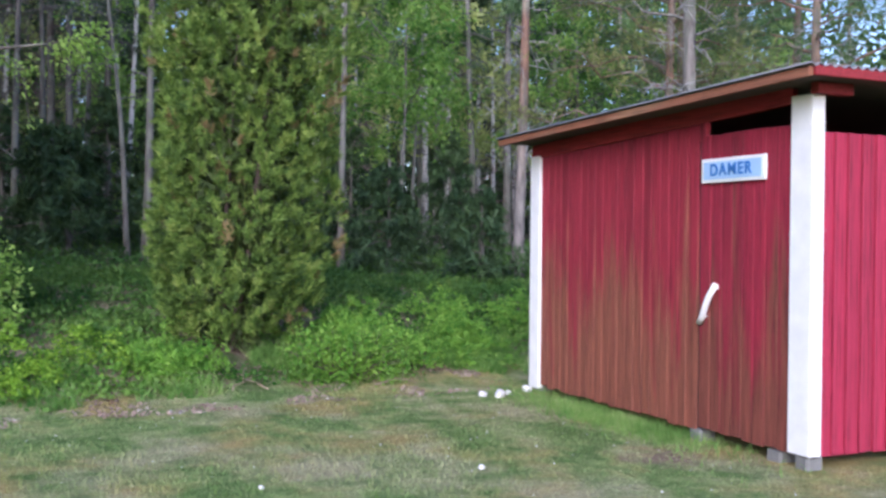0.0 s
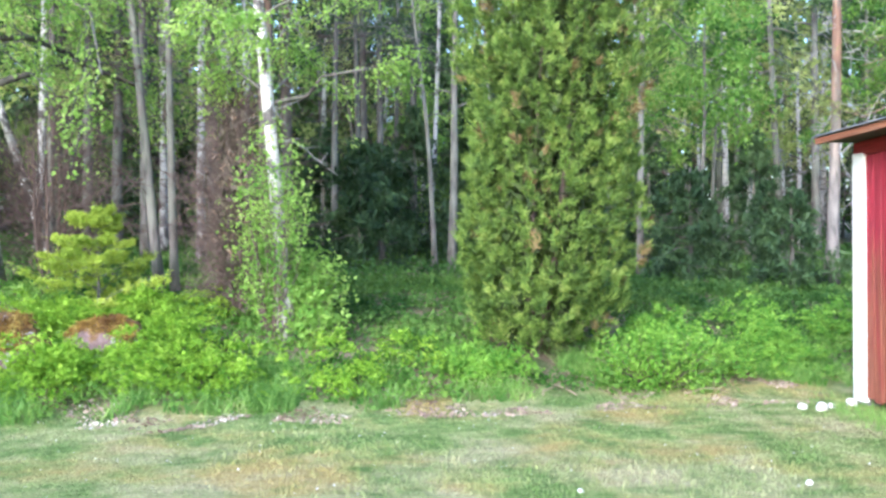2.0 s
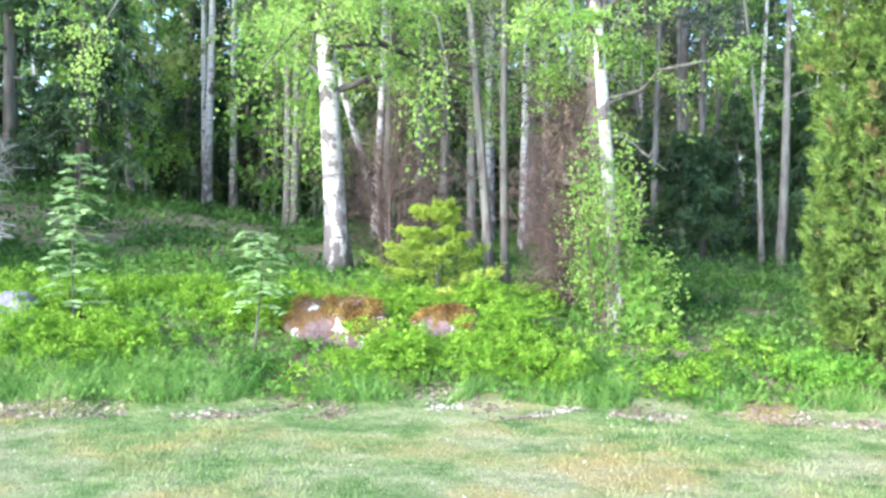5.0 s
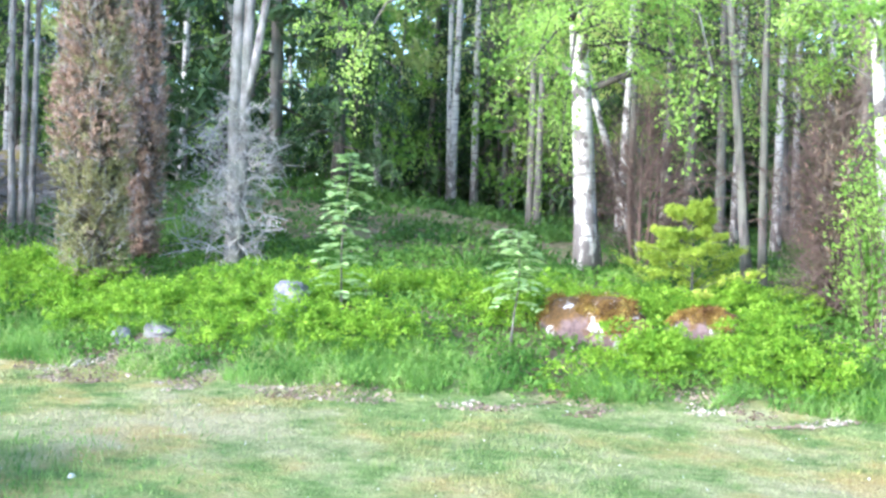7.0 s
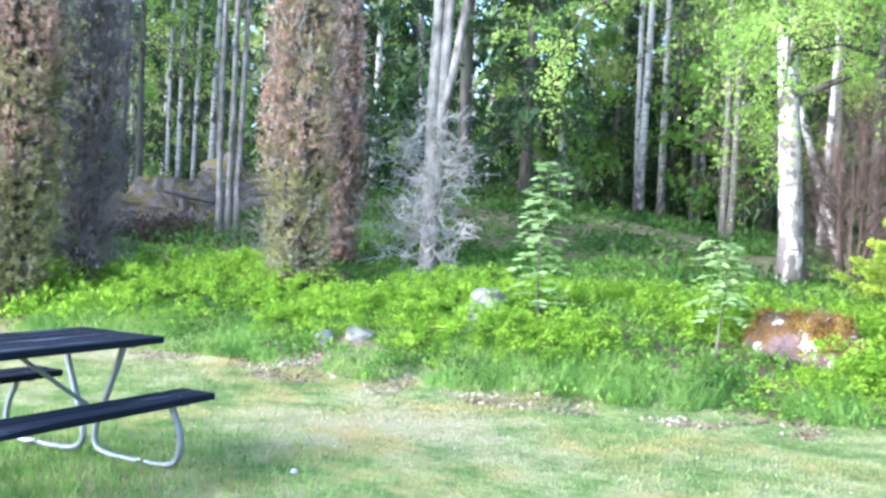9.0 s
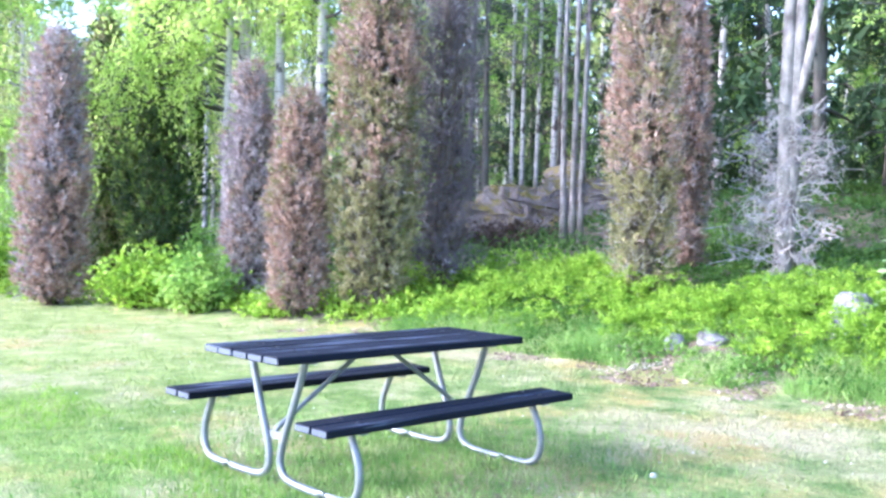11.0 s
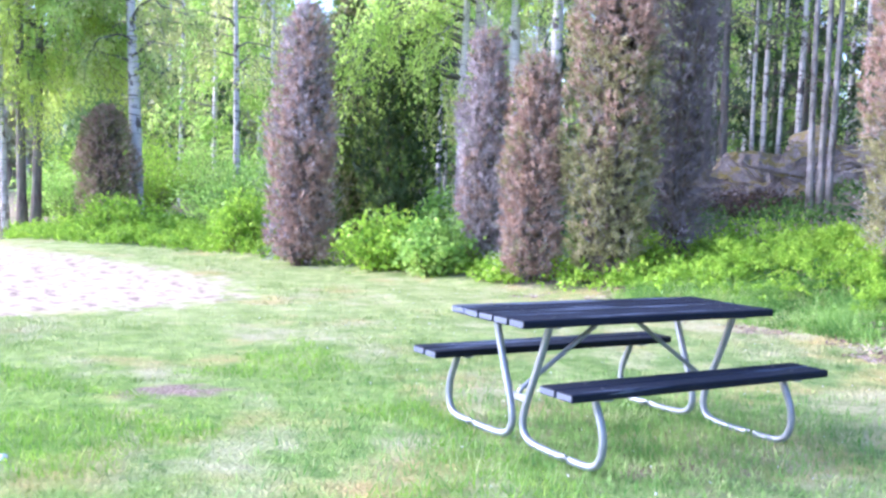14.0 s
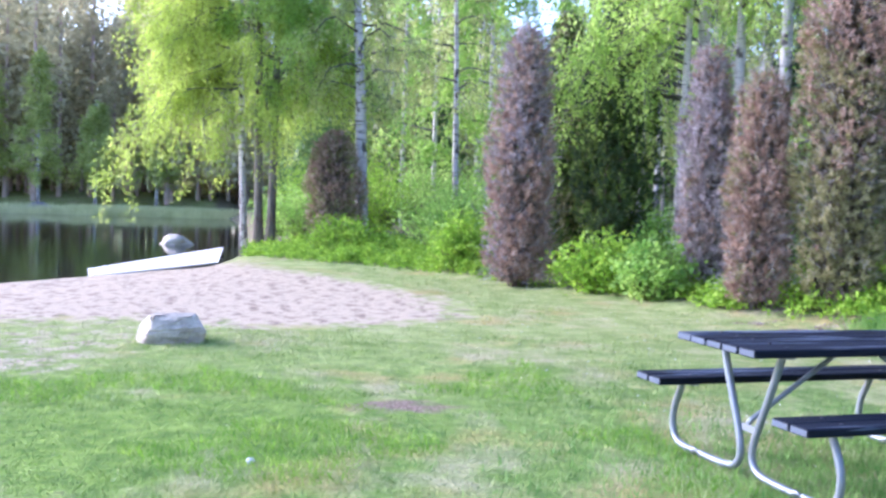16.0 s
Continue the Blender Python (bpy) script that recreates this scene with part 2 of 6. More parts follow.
def lawn_colour(nt):
    """Green turf with straw and mossy patches."""
    big, mid, fine = noise_of(nt, 0.55, 5.0), noise_of(nt, 2.1, 6.0, rough=0.65), noise_of(nt, 30, 3.0)
    green = ramp(nt, mid, [(0.36, (0.125, 0.21, 0.06)), (0.64, (0.35, 0.445, 0.155))])
    pale = ramp(nt, fine, [(0.3, (0.36, 0.315, 0.18)), (0.7, (0.57, 0.51, 0.32))])
    ochre = ramp(nt, fine, [(0.3, (0.36, 0.25, 0.09)), (0.7, (0.55, 0.415, 0.18))])
    green = mix(nt, ramp(nt, noise_of(nt, 9.0, 4.0, rough=0.6), [(0.42, (0.45, 0.45, 0.45)), (0.6, (0, 0, 0))]), green, (0.075, 0.165, 0.028))
    straw = mix(nt, ramp(nt, noise_of(nt, 0.9, 4.0), [(0.46, (0, 0, 0)), (0.58, (1, 1, 1))]), pale, ochre)
    f = node(nt, "ShaderNodeMath")
    f.operation = "MULTIPLY_ADD"
    nt.links.new(mid, f.inputs[0])
    f.inputs[1].default_value = 0.7
    nt.links.new(big, f.inputs[2])
    # lusher turf away from the wood, towards the open side
    sep = node(nt, "ShaderNodeSeparateXYZ", Vector=nt.nodes.new("ShaderNodeTexCoord").outputs["Object"])
    away = node(nt, "ShaderNodeMath")
    away.operation = "MULTIPLY_ADD"
    nt.links.new(sep.outputs[1], away.inputs[0])
    away.inputs[1].default_value = 1.6
    nt.links.new(sep.outputs[0], away.inputs[2])
    lush = nt.nodes.new("ShaderNodeMapRange")
    nt.links.new(away.outputs[0], lush.inputs[0])
    lush.inputs[1].default_value, lush.inputs[2].default_value, lush.inputs[3].default_value, lush.inputs[4].default_value = -10.5, -0.5, 0.12, 0.0
    less = node(nt, "ShaderNodeMath")
    less.operation = "SUBTRACT"
    nt.links.new(f.outputs[0], less.inputs[0])
    nt.links.new(lush.outputs[0], less.inputs[1])
    f = less
    deep = node(nt, "ShaderNodeMath")
    deep.operation = "MULTIPLY"
    nt.links.new(lush.outputs[0], deep.inputs[0])
    deep.inputs[1].default_value = 6.2
    green = mix(nt, deep.outputs[0], green, ramp(nt, noise_of(nt, 5.0, 5.0, rough=0.65), [(0.38, (0.085, 0.20, 0.012)), (0.64, (0.27, 0.42, 0.055))]))
    # thinner, bleached turf beside the beach
    thin = nt.nodes.new("ShaderNodeMapRange")
    nt.links.new(sep.outputs[0], thin.inputs[0])
    thin.inputs[1].default_value, thin.inputs[2].default_value, thin.inputs[3].default_value, thin.inputs[4].default_value = -10.0, -14.5, 0.0, 0.75
    green = mix(nt, thin.outputs[0], green, ramp(nt, mid, [(0.36, (0.26, 0.33, 0.10)), (0.64, (0.52, 0.53, 0.24))]))
    return mix(nt, ramp(nt, f.outputs[0], [(0.76, (0, 0, 0)), (0.98, (0.9, 0.9, 0.9))]), green, straw)


def ground_material():
    m, nt, b = material("ground")
    lawn = lawn_colour(nt)
    fine, mid = noise_of(nt, 45, 4.0), noise_of(nt, 4.0, 5.0)
    lawn = mix(nt, ramp(nt, fine, [(0.35, (0.3, 0.3, 0.3)), (0.7, (0, 0, 0))]), lawn, (0.17, 0.15, 0.07))
    litter = ramp(nt, fine, [(0.25, (0.08, 0.058, 0.04)), (0.5, (0.24, 0.175, 0.125)), (0.75, (0.46, 0.37, 0.30))])
    floor = mix(nt, ramp(nt, mid, [(0.4, (0, 0, 0)), (0.65, (0.8, 0.8, 0.8))]), litter, (0.08, 0.15, 0.035))
    sand = ramp(nt, fine, [(0.3, (0.41, 0.33, 0.225)), (0.55, (0.53, 0.445, 0.31)), (0.8, (0.64, 0.55, 0.39))])
    # dark spots put the shade of trampled dimples into the sand colour
    sand = mix(nt, ramp(nt, noise_of(nt, 4.2, 6.0, stretch=(1, 1.3, 1), rough=0.68), [(0.51, (0, 0, 0)), (0.60, (0.9, 0.9, 0.9))]), sand, (0.23, 0.17, 0.125))
    col = lawn
    for layer, name in ((floor, "wood_floor"), (sand, "sand"), (litter, "leaf_litter")):
        at = nt.nodes.new("ShaderNodeAttribute")
        at.attribute_name = name
        add = node(nt, "ShaderNodeMath")
        add.operation = "MULTIPLY_ADD"
        nt.links.new(mid, add.inputs[0])
        add.inputs[1].default_value = 1.3 if name == "sand" else 0.8
        nt.links.new(at.outputs["Fac"], add.inputs[2])
        half = nt.nodes.new("ShaderNodeMath")
        half.operation = "MULTIPLY"
        nt.links.new(add.outputs[0], half.inputs[0])
        half.inputs[1].default_value = 0.5
        edge = (0.52, 0.64) if name == "sand" else (0.39, 0.49)
        col = mix(nt, ramp(nt, half.outputs[0], [(edge[0], (0, 0, 0)), (edge[1], (1, 1, 1))]), col, layer)
    nt.links.new(col, b.inputs["Base Color"])
    b.inputs["Roughness"].default_value = 0.95
    b.inputs["Specular IOR Level"].default_value = 0.1
    rough = noise_of(nt, 6.0, 4.0)
    hgt = node(nt, "ShaderNodeMath")
    hgt.operation = "MULTIPLY_ADD"
    nt.links.new(rough, hgt.inputs[0])
    hgt.inputs[1].default_value = 1.6
    nt.links.new(fine, hgt.inputs[2])
    bump(nt, b, hgt.outputs[0], 0.8, 0.05)
    return m


def grass_material():
    m = foliage("grass_blades", (0.1, 0.2, 0.05), (0.3, 0.4, 0.1), glow=0.3)
    nt = m.node_tree
    geo = nt.nodes.new("ShaderNodeNewGeometry")
    col = mix(nt, 0.25, lawn_colour(nt), ramp(nt, geo.outputs["Random Per Island"], [(0.0, (0.12, 0.24, 0.05)), (0.6, (0.29, 0.42, 0.12)), (0.95, (0.58, 0.53, 0.30))]))
    nt.links.new(col, nt.nodes["Principled BSDF"].inputs["Base Color"])
    for n in nt.nodes:
        if n.type == "BSDF_TRANSLUCENT":
            nt.links.new(col, n.inputs[0])
    return m


def painted_wood(name, paint, wood, worn, grain_axis=2, along=0.12, splash=0.0):
    """Vertical boards in old paint, worn through to the wood in streaks."""
    m, nt, b = material(name)
    st = [18.0, 18.0, 18.0]
    st = [v * 1.5 for v in st]
    st[grain_axis] *= along * 0.3
    grain = noise_of(nt, 1.0, 6.0, stretch=tuple(st))
    st2 = [5.0, 5.0, 5.0]
    st2[grain_axis] = 0.6
    patch = noise_of(nt, 1.0, 4.0, stretch=tuple(st2))
    info = nt.nodes.new("ShaderNodeObjectInfo")
    tint = mix(nt, ramp(nt, info.outputs["Random"], [(0, (0.75, 0.75, 0.75)), (1, (1.1, 1.1, 1.1))]), (0, 0, 0), paint)
    wcol = ramp(nt, grain, [(0.3, tuple(c * 0.55 for c in wood)), (0.7, wood)])
    f = node(nt, "ShaderNodeMath")
    f.operation = "MULTIPLY_ADD"
    nt.links.new(grain, f.inputs[0])
    f.inputs[1].default_value = 0.75
    nt.links.new(patch, f.inputs[2])
    if splash:
        sep = node(nt, "ShaderNodeSeparateXYZ", Vector=nt.nodes.new("ShaderNodeTexCoord").outputs["Object"])
        low = node(nt, "ShaderNodeMath")
        low.operation = "MULTIPLY_ADD"
        nt.links.new(sep.outputs[2], low.inputs[0])
        low.inputs[1].default_value = -splash
        nt.links.new(f.outputs[0], low.inputs[2])
        f = low
    col = mix(nt, ramp(nt, f.outputs[0], [(worn, (0, 0, 0)), (worn + 0.22, (0.9, 0.9, 0.9))]), tint, wcol)
    # dark checks and raised grain running with the board
    st3 = [95.0, 95.0, 95.0]
    st3[grain_axis] = 2.4
    fine = noise_of(nt, 1.0, 4.0, stretch=tuple(st3), rough=0.7)
    col = mix(nt, 1.0, col, ramp(nt, fine, [(0.34, (0.45, 0.42, 0.42)), (0.52, (1, 1, 1)), (0.72, (1.25, 1.2, 1.15))]), "MULTIPLY")
    nt.links.new(col, b.inputs["Base Color"])
    b.inputs["Roughness"].default_value = 0.75
    bump(nt, b, fine, 0.5, 0.006)
    return m


def plain(name, col, rough=0.7, metal=0.0, var=0.25, scale=12.0, bumpy=0.15):
    m, nt, b = material(name)
    n1, n2 = noise_of(nt, scale, 5.0), noise_of(nt, scale * 0.13, 3.0)
    c = ramp(nt, n1, [(0.3, tuple(v * (1 - var) for v in col)), (0.7, col)])
    c = mix(nt, ramp(nt, n2, [(0.45, (0, 0, 0)), (0.75, (0.5, 0.5, 0.5))]), c, tuple(v * (1 - 1.6 * var) for v in col))
    nt.links.new(c, b.inputs["Base Color"])
    b.inputs["Roughness"].default_value, b.inputs["Metallic"].default_value = rough, metal
    bump(nt, b, n1, bumpy, 0.01)
    return m


M_GROUND = ground_material()
M_GRASS = grass_material()
M_TALL = foliage("tall_grass", (0.09, 0.22, 0.04), (0.28, 0.46, 0.11), (0.50, 0.54, 0.24), 0.4, patch=2.0)
M_LUSHGRASS = foliage("lush_grass", (0.08, 0.21, 0.015), (0.26, 0.46, 0.045), (0.45, 0.56, 0.12), 0.4, patch=3.5)
# tuft-sized light and dark patches put mound shading into the bilberry colours
M_BILBERRY = foliage("bilberry_leaves", (0.12, 0.26, 0.018), (0.34, 0.54, 0.05), (0.50, 0.66, 0.10), 0.5, patch=6.5, each=0.2)
M_LUSH = foliage("green_bilberry_leaves", (0.09, 0.24, 0.03), (0.27, 0.49, 0.065), (0.40, 0.60, 0.11), 0.45, patch=6.5, each=0.2)
M_FERN = foliage("wood_floor_leaves", (0.05, 0.14, 0.02), (0.20, 0.36, 0.06), (0.30, 0.44, 0.10), 0.45, patch=0.9)
# darker copy of the floor leaves, with forest shade put into the colour
M_SHADELEAF = foliage("shade_painted_leaves", (0.03, 0.088, 0.016), (0.115, 0.22, 0.04), (0.19, 0.29, 0.065), 0.36, patch=0.9)
M_BIRCHLEAF = foliage("birch_leaves", (0.17, 0.33, 0.05), (0.42, 0.60, 0.13), (0.56, 0.70, 0.20), 0.6, patch=1.2, each=0.35)
M_MIDBIRCH = foliage("light_birch_leaves", (0.30, 0.37, 0.10), (0.59, 0.65, 0.22), (0.72, 0.75, 0.32), 0.65, patch=0.6)
M_YELLOWBIRCH = foliage("young_birch_leaves", (0.30, 0.41, 0.06), (0.54, 0.66, 0.12), (0.65, 0.74, 0.19), 0.65, patch=1.0)
M_FRESHBIRCH = foliage("fresh_birch_leaves", (0.28, 0.46, 0.08), (0.52, 0.69, 0.16), (0.63, 0.76, 0.24), 0.7, patch=1.0)
M_DARKBRUSH = foliage("withered_heather", (0.035, 0.022, 0.016), (0.11, 0.068, 0.048), (0.17, 0.12, 0.06), 0.1, patch=2.0)
M_LAKEWOOD = foliage("lakeside_leaves", (0.14, 0.18, 0.055), (0.38, 0.42, 0.15), (0.55, 0.57, 0.24), 0.5, patch=0.25)
M_GREENLEAF = foliage("bush_leaves", (0.15, 0.32, 0.05), (0.38, 0.57, 0.12), (0.52, 0.67, 0.19), 0.55, patch=1.6, each=0.3)
M_PALELEAF = foliage("rowan_leaves", (0.24, 0.38, 0.14), (0.44, 0.58, 0.26), (0.58, 0.68, 0.38), 0.4)
M_SPRUCE = foliage("spruce_needles", (0.022, 0.05, 0.02), (0.075, 0.13, 0.045), (0.12, 0.19, 0.07), 0.15)
M_PINE = foliage("pine_needles", (0.035, 0.075, 0.03), (0.12, 0.19, 0.07), (0.20, 0.24, 0.08), 0.2)
M_YOUNGSPRUCE = foliage("young_spruce_needles", (0.22, 0.33, 0.035), (0.47, 0.57, 0.075), (0.60, 0.66, 0.13), 0.35)
M_JUNIPER = foliage("juniper_needles", (0.055, 0.105, 0.02), (0.195, 0.295, 0.053), (0.35, 0.425, 0.10), 0.25, patch=4.5, each=0.5)
M_JUNIPER_OLIVE = foliage("olive_juniper_needles", (0.15, 0.145, 0.055), (0.34, 0.325, 0.145), (0.50, 0.44, 0.28), 0.2, patch=8.0, each=0.6)
M_JUNIPER_BROWN = foliage("withered_juniper_needles", (0.22, 0.14, 0.10), (0.47, 0.32, 0.235), (0.68, 0.56, 0.47), 0.2, patch=8.0, each=0.6)
M_RUSTY = foliage("rusty_juniper_needles", (0.13, 0.09, 0.035), (0.25, 0.185, 0.075), (0.33, 0.27, 0.12), 0.2, patch=3.0)
M_JUNIPER_GREY = foliage("dead_juniper_twigs", (0.20, 0.165, 0.165), (0.46, 0.40, 0.40), (0.66, 0.61, 0.61), 0.1, patch=8.0, each=0.6)
M_FAR = foliage("far_leaves", (0.045, 0.085, 0.03), (0.15, 0.25, 0.07), (0.27, 0.38, 0.12), 0.4, patch=0.2)
# far shore leaves are lightened: distance haze put into the colour
M_FARSHORE = foliage("hazed_far_shore_leaves", (0.38, 0.35, 0.21), (0.62, 0.58, 0.35), (0.74, 0.71, 0.44), 0.75, patch=0.1)
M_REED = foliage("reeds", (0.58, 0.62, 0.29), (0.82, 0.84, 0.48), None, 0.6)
M_LITTER = foliage("dead_leaves", (0.15, 0.10, 0.07), (0.38, 0.29, 0.23), (0.62, 0.56, 0.50), 0.1, patch=2.0)
M_LICHEN = foliage("grey_lichen", (0.26, 0.26, 0.245), (0.50, 0.50, 0.47), (0.64, 0.64, 0.60), 0.15, patch=4.0)
M_BIRCH = birch_bark("birch_bark", (0.58, 0.555, 0.525))
M_GREYBARK = bark("grey_bark", (0.20, 0.175, 0.155), (0.06, 0.05, 0.045))
M_DARKBARK = bark("dark_bark", (0.15, 0.12, 0.10), (0.04, 0.03, 0.026))
M_PINEBARK = bark("pine_bark", (0.25, 0.14, 0.09), (0.09, 0.06, 0.05), foot=(0.26, 0.24, 0.225))
# far bark paled likewise to stand for haze
M_FARBARK = bark("hazed_far_pine_bark", (0.66, 0.48, 0.41), (0.38, 0.26, 0.22))
M_DEADBARK = bark("lichen_grey_bark", (0.35, 0.32, 0.31), (0.07, 0.056, 0.052), 9.0, (1, 1, 0.45))
M_TWIG = plain("dead_twigs", (0.18, 0.125, 0.105), 0.9, var=0.4)
M_DUSKTWIG = plain("dusky_dead_twigs", (0.24, 0.205, 0.215), 0.9, var=0.35)
M_GREYTWIG = plain("grey_twigs", (0.42, 0.40, 0.385), 0.9, var=0.3)
M_STONE = stone_material("granite", (0.30, 0.28, 0.29), (0.11, 0.10, 0.105))
M_PALESTONE = stone_material("pale_granite", (0.58, 0.52, 0.40), (0.24, 0.205, 0.16))
M_MOSSY = stone_material("mossy_granite", (0.29, 0.20, 0.19), (0.045, 0.026, 0.024), (0.19, 0.105, 0.035), 0.52, 0.58)
M_CLIFF = stone_material("lichen_granite", (0.33, 0.275, 0.25), (0.085, 0.065, 0.055), (0.25, 0.19, 0.045), 0.58, 0.66)
M_MIDSTONE = stone_material("lavender_granite", (0.28, 0.27, 0.30), (0.13, 0.125, 0.14))
M_MOSS = foliage("rusty_moss", (0.12, 0.06, 0.02), (0.34, 0.21, 0.05), (0.46, 0.38, 0.10), 0.2, patch=5.0)
M_WHITESTONE = plain("white_stone", (0.72, 0.70, 0.68), 0.85, var=0.2)


# ---- setting: ground, lake ----
def spread(*runs):
    return np.unique(np.concatenate([np.arange(a, b, s) for a, b, s in runs]).round(3))


def inside(x, y, ring):
    """Signed nearness to a closed outline: about 1 inside, 0 outside, soft over half a metre."""
    px, py = np.array(ring).T
    qx, qy = np.roll(px, -1), np.roll(py, -1)
    X, Y = x[..., None], y[..., None]
    cross = ((py > Y) != (qy > Y)) & (X < (qx - px) * (Y - py) / (qy - py + 1e-12) + px)
    within = cross.sum(-1) % 2 == 1
    t = np.clip(((X - px) * (qx - px) + (Y - py) * (qy - py)) / ((qx - px) ** 2 + (qy - py) ** 2 + 1e-12), 0, 1)
    dist = np.sqrt((X - px - t * (qx - px)) ** 2 + (Y - py - t * (qy - py)) ** 2).min(-1)
    return np.clip(0.5 + np.where(within, dist, -dist) / 2.0, 0, 1)


SAND = [(-15.4, 2.75), (-14.6, 1.3), (-14.6, 0.2), (-15.2, -1.2), (-15.0, -4), (-14.5, -9), (-36, -12), (-34, -0.6), (-28, 0.0), (-24.2, 0.6), (-20.5, 2.2), (-17.5, 3.0)]
gx = spread((-420, -60, 20), (-60, -32, 2), (-32, 12, 0.22), (12, 40, 2), (40, 440, 20))
gy = spread((-420, -40, 20), (-40, -8, 1.5), (-8, 20, 0.22), (20, 60, 2), (60, 440, 20))
GX, GY = np.meshgrid(gx, gy)
GZ = ground(GX, GY)
nx, ny = len(gx), len(gy)
idx = np.arange(nx * ny).reshape(ny, nx)
me = bpy.data.meshes.new("ground")
cells = np.stack([idx[:-1, :-1], idx[:-1, 1:], idx[1:, 1:], idx[1:, :-1]], -1).reshape(-1, 4)
me.from_pydata(np.stack([GX, GY, GZ], -1).reshape(-1, 3), [], cells.tolist())
D = beyond(GX, GY)
masks = {
    "wood_floor": np.clip(0.1 + D * 0.8, 0, 1),
    # the term at (-7.6, 3.3) is no litter: it paints shade round the table
    "leaf_litter": np.clip(0.38 - np.abs(D - 0.1 + 0.25 * np.sin(1.9 * GX) * np.sin(0.7 * GX + 1)) * 1.1, 0, 1) * (GX > -15) + 0.62 * np.exp(-(((GX - 1.75) / 0.6) ** 2) - ((GY - 6.0) / 0.5) ** 2) + 0.45 * np.exp(-(((GX + 7.6) / 1.4) ** 2) - ((GY - 3.3) / 1.2) ** 2) + 0.62 * np.exp(-(((GX + 10.25) / 0.36) ** 2) - ((GY - 1.15) / 0.70) ** 2),
    "sand": inside(GX, GY, SAND)  + 0.5 * np.exp(-(((GX + 11.9) / 0.9) ** 2) - ((GY + 1.7) / 0.8) ** 2) + 0.5 * np.exp(-(((GX + 13.6) / 1.1) ** 2) - ((GY + 1.6) / 1.6) ** 2),
}
for name, values in masks.items():
    me.attributes.new(name, "FLOAT", "POINT").data.foreach_set("value", values.reshape(-1).astype(np.float32))
me.polygons.foreach_set("use_smooth", np.ones(len(me.polygons), bool))
tagged(part("ground", me, M_GROUND), "lawn of short patchy grass running up into mossy woodland floor", "ground", kind="structure")

m_water, nt, b = material("lake_water")
b.inputs["Base Color"].default_value = (0.012, 0.012, 0.009, 1)
b.inputs["Roughness"].default_value = 0.06
b.inputs["IOR"].default_value = 1.33
bump(nt, b, noise_of(nt, 2.2, 3.0, stretch=(1, 0.4, 1)), 0.06, 0.05)
bw = Build().add([(-103, -400, WATER), (-22, -400, WATER), (-22, 2.4, WATER), (-103, 2.4, WATER)], [(0, 1, 2, 3)])
tagged(part("water", bw.mesh("water", False), m_water), "still dark lake water mirroring the far trees", "water", kind="structure")


# ---- the shed ----
M_RED = painted_wood("weathered_red_boards", (0.31, 0.020, 0.040), (0.30, 0.105, 0.058), 0.47, splash=0.30)
M_REDDOOR = painted_wood("door_boards", (0.30, 0.016, 0.040), (0.24, 0.075, 0.045), 0.55, splash=0.26)
# brighter red for the end wall: its stronger light is put into the paint
M_REDSIDE_LIT = painted_wood("red_boards", (0.38, 0.022, 0.062), (0.30, 0.06, 0.05), 1.25)
M_REDTRIM = painted_wood("red_trim", (0.27, 0.020, 0.025), (0.22, 0.09, 0.05), 1.05, 1)
M_FASCIA = painted_wood("bleached_fascia", (0.30, 0.12, 0.065), (0.34, 0.18, 0.10), 0.9, 1)
M_WHITE = plain("white_paint", (0.88, 0.87, 0.85), 0.6, var=0.12, scale=6)
M_DARKWOOD = plain("dark_bare_wood", (0.07, 0.05, 0.04), 0.9)
M_ROOF = plain("grey_roofing_sheet", (0.30, 0.29, 0.29), 0.75, var=0.3)
M_CONCRETE = plain("concrete", (0.22, 0.215, 0.20), 0.9, var=0.25)
M_SIGNBLUE = plain("pale_blue_sign", (0.42, 0.62, 0.86), 0.5, var=0.08)
M_LETTER = plain("blue_letters", (0.05, 0.19, 0.52), 0.5, var=0.1)


def lettering(text, size, depth):
    cu = bpy.data.curves.new("lettering", "FONT")
    cu.body, cu.size, cu.extrude, cu.offset = text, size, depth, 0.003
    cu.space_character = 1.2
    cu.align_x, cu.align_y = "CENTER", "CENTER"
    tmp = bpy.data.objects.new("lettering", cu)
    scene.collection.objects.link(tmp)
    bpy.context.view_layer.update()
    me = bpy.data.meshes.new_from_object(tmp.evaluated_get(bpy.context.evaluated_depsgraph_get()))
    bpy.data.objects.remove(tmp)
    return me


